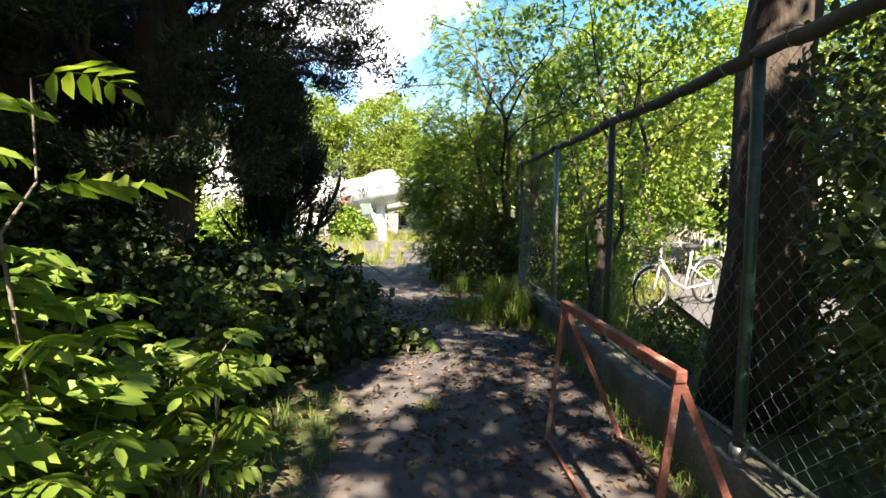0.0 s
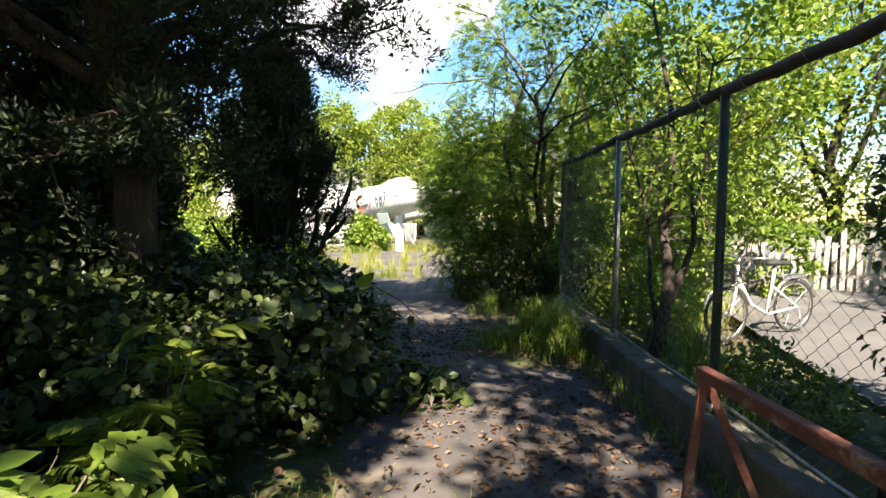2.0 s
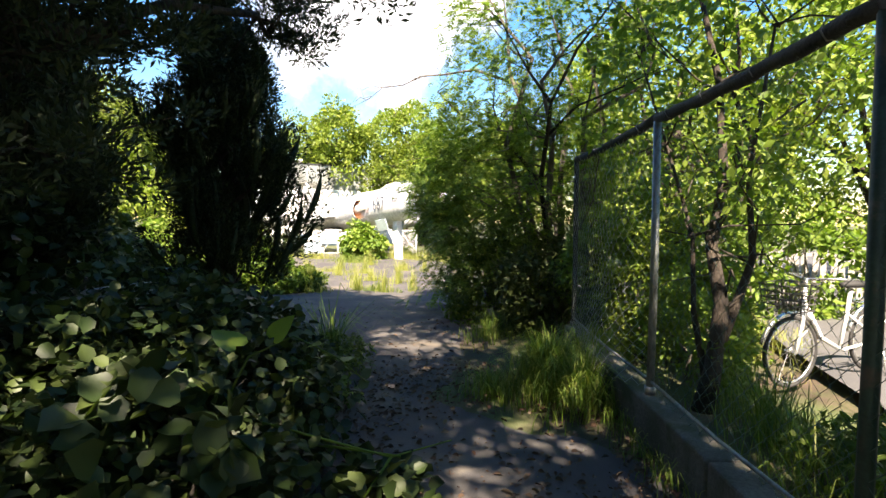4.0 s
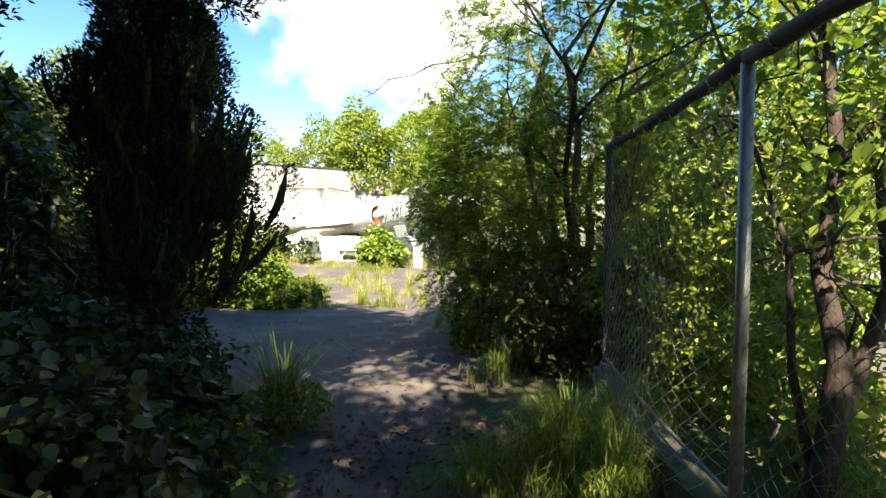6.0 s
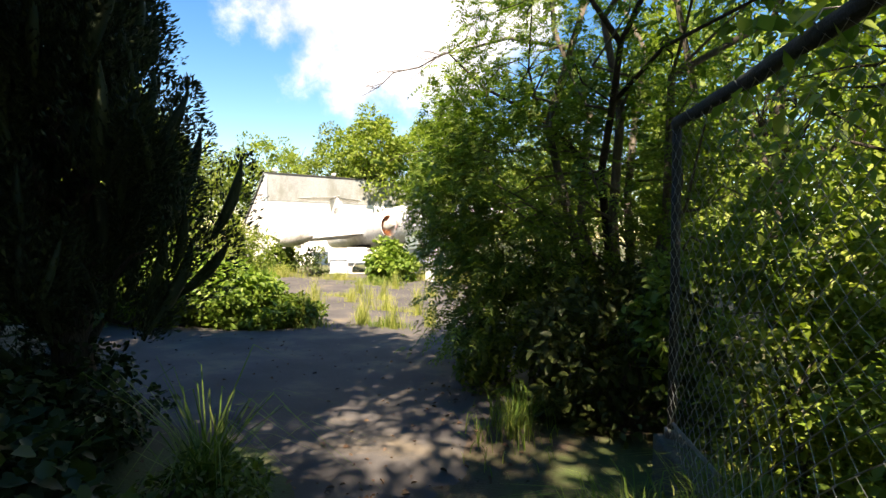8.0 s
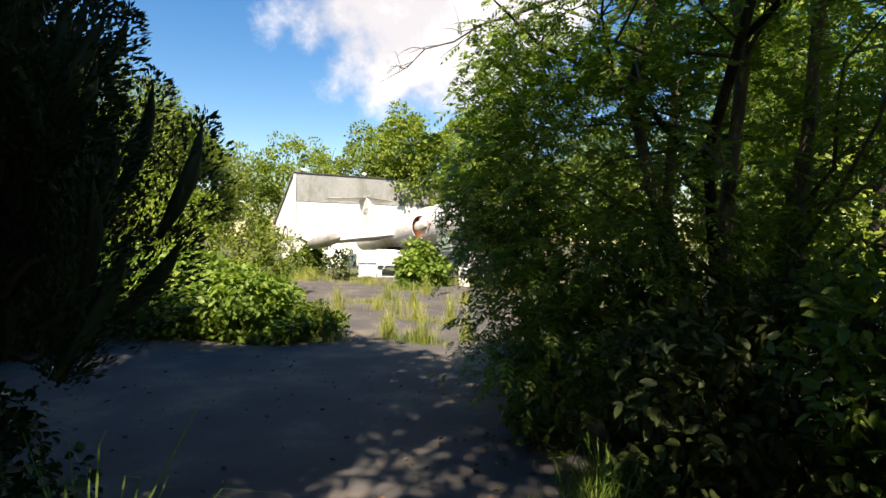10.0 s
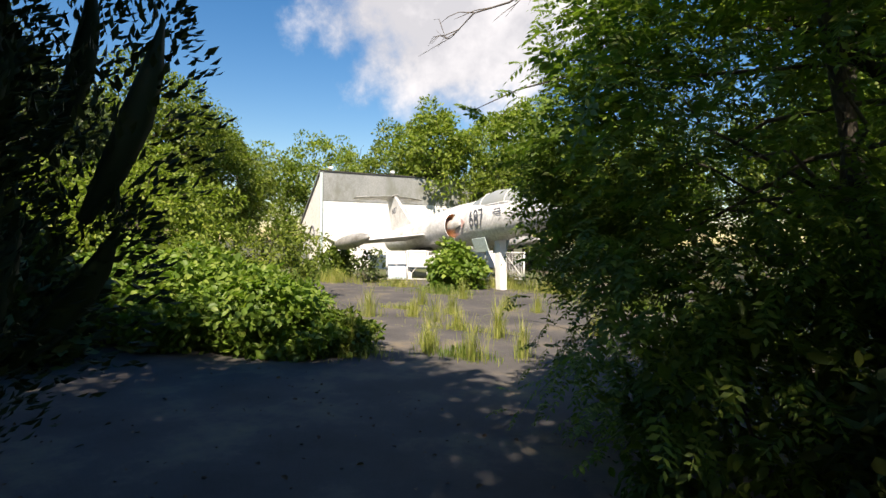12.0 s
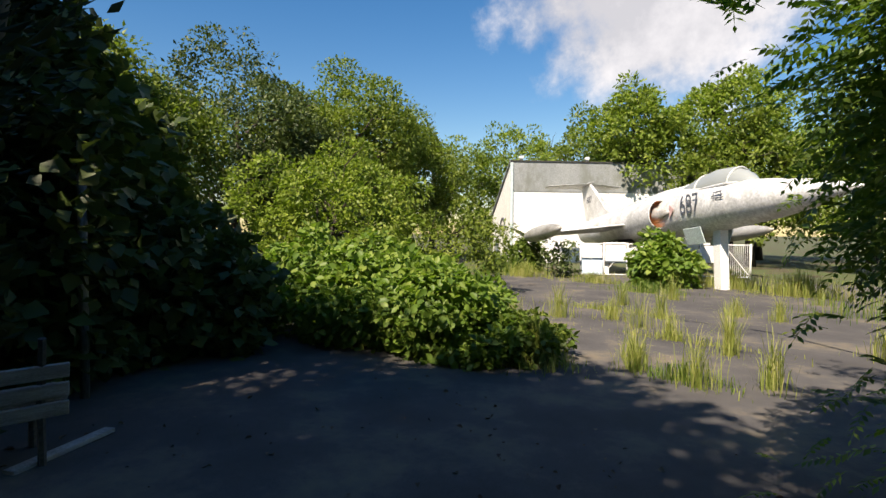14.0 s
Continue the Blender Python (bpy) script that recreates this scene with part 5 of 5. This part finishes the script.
broad_tree("added_shade_tree", ADDED_SHADE, -7.4, 3.4, 11.4, (2.6, 2.5, 2.9), LEAF_DEEP, 308, 150, 60, 0.2, 0.7, trunk_r=0.18, group="tall trees over the path")


broad_tree("added_shade_tree", ADDED_SHADE, -5.7, 3.7, 10.4, (2.0, 2.2, 2.7), LEAF_DEEP, 306, 190, 60, 0.2, 0.7, trunk_r=0.17, lean=(1.7, 1.7), group="tall trees over the path")
# added leaning tree: its crown shades the right of the roadside tree
broad_tree("added_shade_tree", "slender tree added to lean over the wire fence and shade the roadside tree", 3.4, 2.6, 10.4, (1.35, 1.6, 1.9), LEAF_DEEP, 310, 110, 66, 0.17, 0.6, trunk_r=0.09, lean=(-3.1, 2.6), group="tall trees over the path")
# unseen wood added behind the walker, to cut sky light on the shaded ground
for i, (x, y, h) in enumerate(((-9.5, -2.0, 10.0), (-12.5, 2.0, 10.0), (-12.0, -6.5, 11.0), (-6.0, -9.5, 10.5), (2.0, -14.0, 10.5), (7.0, -8.0, 11.0), (-17.0, 3.0, 9.5), (-17.0, -4.0, 10.5), (-8.5, -11.0, 11.0), (-3.0, -17.0, 11.0), (-22.0, 0.0, 10.0))):
    broad_tree("added_shade_tree", "tall dense tree added out of view behind the path to block sky light", x, y, h, (3.2, 3.2, 3.9), LEAF_DEEP, 330 + i, 110, 40, 0.34, 0.95, trunk_r=0.2, limbs=5, group="tall trees over the path", low=-0.9)


# ---- undergrowth beside the path ----
def pinnate_plant(name, label, x, y, h, n, frond, seed, mat=None, reach=0.35, pairs=5, leaf=0.1, group=""):
    """A shrub of upright stems with feathered leaves all along them."""
    rng = np.random.default_rng(seed)
    z0 = ground_z(x, y)
    plant = tagged(new(name), label, "plant", group)
    feet, ways = [], []
    for i in range(max(3, n // 9)):
        a = rng.random() * math.tau
        top = np.array([x + math.cos(a) * reach * (0.4 + rng.random()), y + math.sin(a) * reach * (0.4 + rng.random()), z0 + h * (0.65 + 0.4 * rng.random())])
        pts = limb_points(rng, (x + 0.1 * math.cos(a), y + 0.1 * math.sin(a), z0 - 0.03), tuple(top), 6, 0.05)
        bm = bmesh.new()
        tube(bm, pts, [0.011, 0.01, 0.008, 0.007, 0.005, 0.003], 5)
        part("stem", bm, TWIG, plant, smooth=True)
        for q in range(9):
            t = 0.3 + 0.7 * q / 8
            k = min(4, int(t * 5))
            p = np.array(pts[k]) * (1 - (t * 5 - k)) + np.array(pts[k + 1]) * (t * 5 - k) if k < 5 else np.array(pts[5])
            b = q * 2.4 + a
            feet.append(p)
            ways.append((math.cos(b), math.sin(b), 0.45 + 0.3 * rng.random()))
    v, f = frond_arrays(rng, np.array(feet), np.array(ways), frond * (0.7 + 0.5 * rng.random(len(feet))), pairs, leaf, 0.38, 0.4)
    np_part("foliage", v, f, mat or LEAF_LIGHT, plant)
    return plant


PIN = "young shrubs with feathered leaves by the path"
pinnate_plant("feathery_shrub", "sunlit bright green young shrub with feathered leaves", -1.95, 1.75, 1.15, 72, 0.36, 401, leaf=0.11, group=PIN)
pinnate_plant("feathery_shrub", "sunlit bright green young shrub with feathered leaves", -1.62, 1.45, 0.8, 36, 0.32, 402, leaf=0.1, group=PIN, reach=0.25)
pinnate_plant("feathery_shrub", "tall young shrub with feathered leaves leaning over", -1.85, 1.4, 2.0, 63, 0.38, 403, leaf=0.11, group=PIN, reach=0.22)
pinnate_plant("feathery_shrub", "shaded young shrub with feathered leaves", -2.5, 3.4, 1.0, 54, 0.3, 404, LEAF_MID, leaf=0.1, group=PIN)
pinnate_plant("feathery_shrub", "shaded young shrub with feathered leaves", -2.2, 2.6, 0.75, 45, 0.28, 405, LEAF_MID, leaf=0.09, group=PIN)

pinnate_plant("feathery_shrub", "sunlit bright green young shrub with feathered leaves", -1.7, 2.15, 0.85, 45, 0.32, 406, leaf=0.11, group=PIN, reach=0.3)
pinnate_plant("feathery_shrub", "sunlit bright green young shrub with feathered leaves", -1.95, 1.15, 1.5, 54, 0.36, 407, leaf=0.11, group=PIN, reach=0.25)

# vine mounds take the darkened leaf colour in place of deeper shade
VINE = "mound of broad vine leaves, coloured dark to stand in for deep shade"
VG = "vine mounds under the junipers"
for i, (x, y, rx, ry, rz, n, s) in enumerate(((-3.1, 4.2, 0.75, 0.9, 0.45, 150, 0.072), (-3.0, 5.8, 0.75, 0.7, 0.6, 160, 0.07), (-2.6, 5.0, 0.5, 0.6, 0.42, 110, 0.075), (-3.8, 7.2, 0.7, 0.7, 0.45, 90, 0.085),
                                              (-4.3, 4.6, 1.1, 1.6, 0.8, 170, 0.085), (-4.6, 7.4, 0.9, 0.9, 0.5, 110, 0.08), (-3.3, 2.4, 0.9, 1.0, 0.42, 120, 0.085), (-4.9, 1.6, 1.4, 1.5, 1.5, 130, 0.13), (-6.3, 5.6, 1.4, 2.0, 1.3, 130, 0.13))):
    bush("vine_mound", VINE, x, y, (rx, ry, rz), LEAF_VINE_DARKENED, 420 + i, n, 42, s, 0.24, VG, 0.85)
bush("vine_mound", "trailing vine with large leaves on the path's edge", -1.5, 5.5, (0.35, 0.25, 0.14), LEAF_VINE_DARKENED, 440, 20, 10, 0.11, 0.1, VG, 0.9, stems=4)
bush("vine_mound", "large-leaved vine reaching over the path's edge", -2.15, 4.9, (0.25, 0.35, 0.6), LEAF_VINE_DARKENED, 441, 24, 12, 0.13, 0.14, VG, 0.9, stems=5)
bush("vine_mound", "low weeds round the grass tuft", -3.1, 8.3, (0.35, 0.3, 0.22), LEAF_MID, 442, 40, 26, 0.05, 0.12, VG, 0.6, stems=4)
bush("vine_mound", "low weeds beside the path", -2.85, 7.2, (0.45, 0.5, 0.28), LEAF_MID, 443, 50, 30, 0.06, 0.12, VG, 0.7, stems=4)
bush("vine_mound", "weeds and vines round the juniper's foot, coloured dark for shade", -4.75, 8.75, (0.65, 0.5, 0.5), LEAF_VINE_DARKENED, 444, 80, 40, 0.06, 0.16, VG, 0.8, stems=5)
# the dark overgrown hedge behind the bench
for i, (x, y, r) in enumerate(((-9.7, 10.1, (1.1, 1.1, 2.4)), (-10.5, 11.1, (1.1, 1.1, 1.6)), (-10.6, 12.3, (0.9, 0.9, 0.9)), (-11.6, 9.6, (1.4, 1.4, 2.2)))):
    bush("hedge_shrub", "dark overgrown vine-draped hedge behind the bench", x, y, r, LEAF_DEEP, 450 + i, 170, 44, 0.17, 0.3, "overgrown hedge", 0.85, False)
# by the fence and the trunk
for i, (x, y, r, m, n, s) in enumerate(((1.3, 6.2, (0.35, 0.7, 0.2), LEAF_MID, 40, 0.06), (0.5, 10.0, (0.5, 0.6, 0.9), LEAF_YELLOW, 90, 0.07), (0.75, 8.9, (0.5, 1.0, 0.7), LEAF_LIGHT, 80, 0.07), (2.2, 4.9, (0.7, 0.7, 1.8), LEAF_DEEP, 130, 0.08), (2.3, 3.3, (0.8, 0.9, 2.1), LEAF_DEEP, 180, 0.085),
                                          (1.9, 2.3, (0.55, 0.6, 1.3), LEAF_DEEP, 110, 0.09), (0.3, 10.8, (0.8, 0.8, 1.2), LEAF_LIGHT, 130, 0.08), (1.2, 10.4, (0.7, 0.6, 1.2), LEAF_LIGHT, 110, 0.08), (3.2, 13.5, (1.2, 1.0, 1.3), LEAF_LIGHT, 110, 0.12))):
    bush("fence_side_shrub", "scrubby shrub growing along the wire fence", x, y, r, m, 460 + i, n, 34, s, 0.2, "scrub along the fence", 0.55)
bush("fence_side_shrub", "thick dark shrub at the foot of the roadside tree", -0.75, 11.35, (0.8, 0.65, 0.8), LEAF_DEEP, 480, 130, 44, 0.09, 0.22, "scrub along the fence", 0.5)
bush("fence_side_shrub", "thick dark shrub at the foot of the roadside tree", -1.6, 12.1, (0.95, 0.65, 0.9), LEAF_MID, 481, 150, 44, 0.09, 0.22, "scrub along the fence", 0.5)

# grasses
grass_clump("tall_grass", "tall bright green grass by the fence's end", -0.7, 8.1, 0.46, 1500, 0.6, 501, width=0.009, lean=0.9, ry=0.7)
grass_clump("tall_grass", "tall green grass against the concrete footing", -0.25, 8.7, 0.45, 800, 0.6, 502, width=0.009, lean=0.8, ry=0.9)
grass_clump("tall_grass", "arching grass tuft at the path's edge", -3.2, 8.5, 0.17, 150, 0.8, 503, width=0.01, lean=1.4)
grass_clump("short_grass", "short dry-tipped grass beside the path", -1.85, 3.1, 0.6, 900, 0.2, 504, width=0.006, lean=0.9, ry=1.0)
grass_clump("short_grass", "short dry-tipped grass beside the path", -1.75, 2.2, 0.5, 700, 0.22, 505, DRYGRASS, 0.006, 0.9, ry=0.8)
grass_clump("short_grass", "green grass spilling onto the path", -1.2, 7.85, 0.35, 500, 0.3, 511, width=0.008, lean=0.9, ry=0.4)
grass_clump("tall_grass", "tall green grass against the concrete footing", -0.4, 7.75, 0.4, 700, 0.5, 512, width=0.009, lean=0.9, ry=0.5)
grass_clump("short_grass", "thin grass in a crack of the path", -0.85, 3.9, 0.16, 90, 0.16, 506, width=0.006, lean=0.9)
grass_clump("tall_grass", "rough grass behind the wire fence", 0.95, 7.2, 0.45, 900, 0.5, 507, width=0.008, lean=0.9, ry=2.6)
grass_clump("tall_grass", "rough sunlit grass bordering the lane", 1.8, 11.2, 0.9, 1500, 0.5, 508, DRYGRASS, 0.009, 0.8, ry=1.6)
grass_clump("tall_grass", "rough sunlit grass across the lane", 7.4, 10.0, 0.9, 2200, 0.7, 509, DRYGRASS, 0.012, 0.6, ry=6.0)
grass_clump("tall_grass", "rough grass at the tree's foot", -1.7, 10.7, 0.4, 450, 0.4, 510, width=0.008, lean=0.9, ry=0.9)
rng = np.random.default_rng(17)
py = 2.2 + 7.2 * rng.random(900)
strip = np.stack([0.54 - 0.22 * (py - 5.05) - 0.13 - np.abs(rng.normal(size=900)) * 0.09, py, np.full(900, -0.01)], 1)
v, f = blade_arrays(rng, strip, np.full(900, 0.16), 0.006, 0.9)
tagged(np_part("footing_grass", v, f, GRASS), "short grass and moss along the concrete footing", "grass", kind="stuff")
WEEDS = "yellow-green weeds growing through the asphalt"
rng = np.random.default_rng(9)
SPOTS = ((-9.8, 18.3), (-9.1, 19.0), (-8.2, 19.5), (-6.3, 16.5), (-5.5, 17.8), (-5.2, 15.7), (-5.8, 21.7), (-7.0, 15.3), (-8.7, 23.7), (-6.6, 21.8), (-9.1, 21.7), (-5.8, 25.3), (-6.0, 16.0), (-4.6, 16.3), (-7.4, 19.0), (-6.7, 18.6), (-3.9, 19.0), (-7.6, 20.4))
for i, (x, y) in enumerate(SPOTS):
    grass_clump("yard_weed", "pale yellow-green weeds in a crack of the asphalt", x, y, 0.16 + 0.24 * rng.random(), int(110 + 130 * rng.random()), 0.45 + 0.3 * rng.random(), 520 + i, DRYGRASS, 0.007, 0.5, WEEDS, 0.3)
for i, (x, y, r, q, h, n) in enumerate(((-18.2, 28.2, 1.8, 1.2, 0.8, 1600), (-15.8, 26.8, 1.4, 0.8, 0.6, 900), (-12.6, 26.4, 1.6, 0.5, 0.4, 800), (-10.0, 24.8, 1.6, 0.5, 0.4, 800), (-8.6, 28.0, 1.8, 0.7, 0.6, 1100), (-6.6, 27.0, 1.8, 0.8, 0.7, 1100), (-3.6, 23.5, 2.2, 1.0, 0.7, 1300), (-9.0, 20.6, 2.0, 0.25, 0.22, 500), (-6.5, 18.3, 1.6, 0.2, 0.2, 400), (-5.4, 15.9, 0.8, 0.35, 0.25, 500), (-7.0, 15.2, 0.6, 0.5, 0.35, 700), (-11.0, 29.0, 3.0, 0.4, 0.5, 900), (-1.5, 19.0, 1.8, 1.6, 0.7, 1300), (-20.5, 24.0, 2.0, 3.0, 0.9, 1700))):
    grass_clump("yard_grass", "sunlit yellow-green grass spreading over the yard's edge", x, y, r, n, h, 560 + i, DRYGRASS if i % 3 else GRASS, 0.011, 0.5, WEEDS, q)


# ---- fallen leaves ----
def build_litter():
    rng = np.random.default_rng(31)
    p = np.concatenate([scatter(rng, 6500, -2.4, 1.0, 0.2, 8.6), scatter(rng, 500, -8, -1.5, 8.5, 14.0), scatter(rng, 1200, -4.5, -1.6, 1.0, 9.0), scatter(rng, 3200, -0.9, 0.9, 3.0, 8.0), scatter(rng, 1200, -2.6, -1.2, 4.5, 9.0), scatter(rng, 350, -3.2, -1.4, 9, 15)])
    p = p[p[:, 0] < 0.54 - 0.22 * (p[:, 1] - 5.05) - 0.14]
    keep = wobble(p[:, 0], p[:, 1], 1.9, 5.0) + 0.5 * rng.normal(size=len(p)) + np.where(p[:, 0] > -0.2, 0.5, 0) > -0.25
    p = settle(p[keep], 0.052)
    m = len(p)
    a = rng.random(m) * math.tau
    d = np.stack([np.cos(a), np.sin(a), 0.25 * rng.normal(size=m)], 1)
    n = np.array([0, 0, 1.0]) + 0.35 * rng.normal(size=(m, 3))
    ln = 0.02 + 0.05 * rng.random(m) ** 1.7
    v, f = leaf_arrays(p, d, n, ln, ln * 0.6, 0.3, True)
    tagged(np_part("fallen_leaves", v, f, LITTER), "brown fallen leaves scattered over the path", "leaves", kind="stuff")


build_litter()
tw = tagged(new("trailing_vine"), "pale green bare vine stem trailing over the path", "vine")
for pts in (((-2.1, 5.3, 0.55), (-1.75, 5.45, 0.42), (-1.45, 5.6, 0.3), (-1.2, 6.0, 0.26)), ((-1.9, 5.6, 0.32), (-1.6, 5.55, 0.34), (-1.4, 5.62, 0.3)), ((-1.45, 5.6, 0.3), (-1.55, 5.3, 0.12), (-1.6, 5.1, 0.04))):
    bm = bmesh.new()
    tube(bm, pts, [0.009 - 0.0017 * i for i in range(len(pts))], 6)
    part("runner", bm, LEAF_LIGHT, tw, smooth=True)


def heart_leaf(bm, m, size):
    """A broad heart-shaped leaf, folded along its midrib, foot at the origin and tip along y."""
    half = ((0.0, 0.0), (0.16, -0.14), (0.36, -0.12), (0.5, 0.08), (0.48, 0.34), (0.34, 0.6), (0.16, 0.84), (0.0, 1.0))
    mid = [bm.verts.new(m @ Vector((0, t * size, -0.05 * size * t * t))) for t in (0.0, 0.25, 0.55, 1.0)]
    for s in (1, -1):
        rim = [bm.verts.new(m @ Vector((s * a * size, b * size, (0.16 * a - 0.05 * b * b) * size))) for a, b in half[1:-1]]
        for tri in ((mid[0], rim[0], rim[1]), (mid[0], rim[1], rim[2]), (mid[0], rim[2], mid[1]), (mid[1], rim[2], rim[3]), (mid[1], rim[3], mid[2]), (mid[2], rim[3], rim[4]), (mid[2], rim[4], rim[5]), (mid[2], rim[5], mid[3])):
            bm.faces.new(tri if s > 0 else tri[::-1])


hv = tagged(new("heart_leaved_vine"), "climbing vine with broad bright heart-shaped leaves beside the path", "vine")
HV_STEM = [(-2.3, 5.0, 0.02), (-2.25, 5.1, 0.5), (-2.1, 5.25, 0.9), (-1.9, 5.35, 1.0), (-1.72, 5.5, 0.86), (-1.6, 5.62, 0.7)]
bm = bmesh.new()
tube(bm, HV_STEM, [0.008, 0.008, 0.007, 0.006, 0.005, 0.003], 6)
part("stem", bm, LEAF_MID, hv, smooth=True)
for (x, y, z, rx, ry, rz, size) in ((-1.98, 5.3, 1.0, 52, 18, -30, 0.15), (-2.15, 5.22, 0.96, 28, -10, 80, 0.17), (-2.25, 5.1, 0.75, 35, 0, 140, 0.15), (-1.85, 5.4, 0.93, 20, 10, -110, 0.12), (-2.2, 5.15, 0.55, 40, 0, 20, 0.14), (-2.28, 5.02, 0.35, 25, 0, -60, 0.13), (-1.7, 5.52, 0.84, 10, 0, -30, 0.08)):
    bm = bmesh.new()
    heart_leaf(bm, pose(x, y, z, rx, ry, rz), size)
    part("leaf", bm, LEAF_LIGHT, hv, smooth=True)
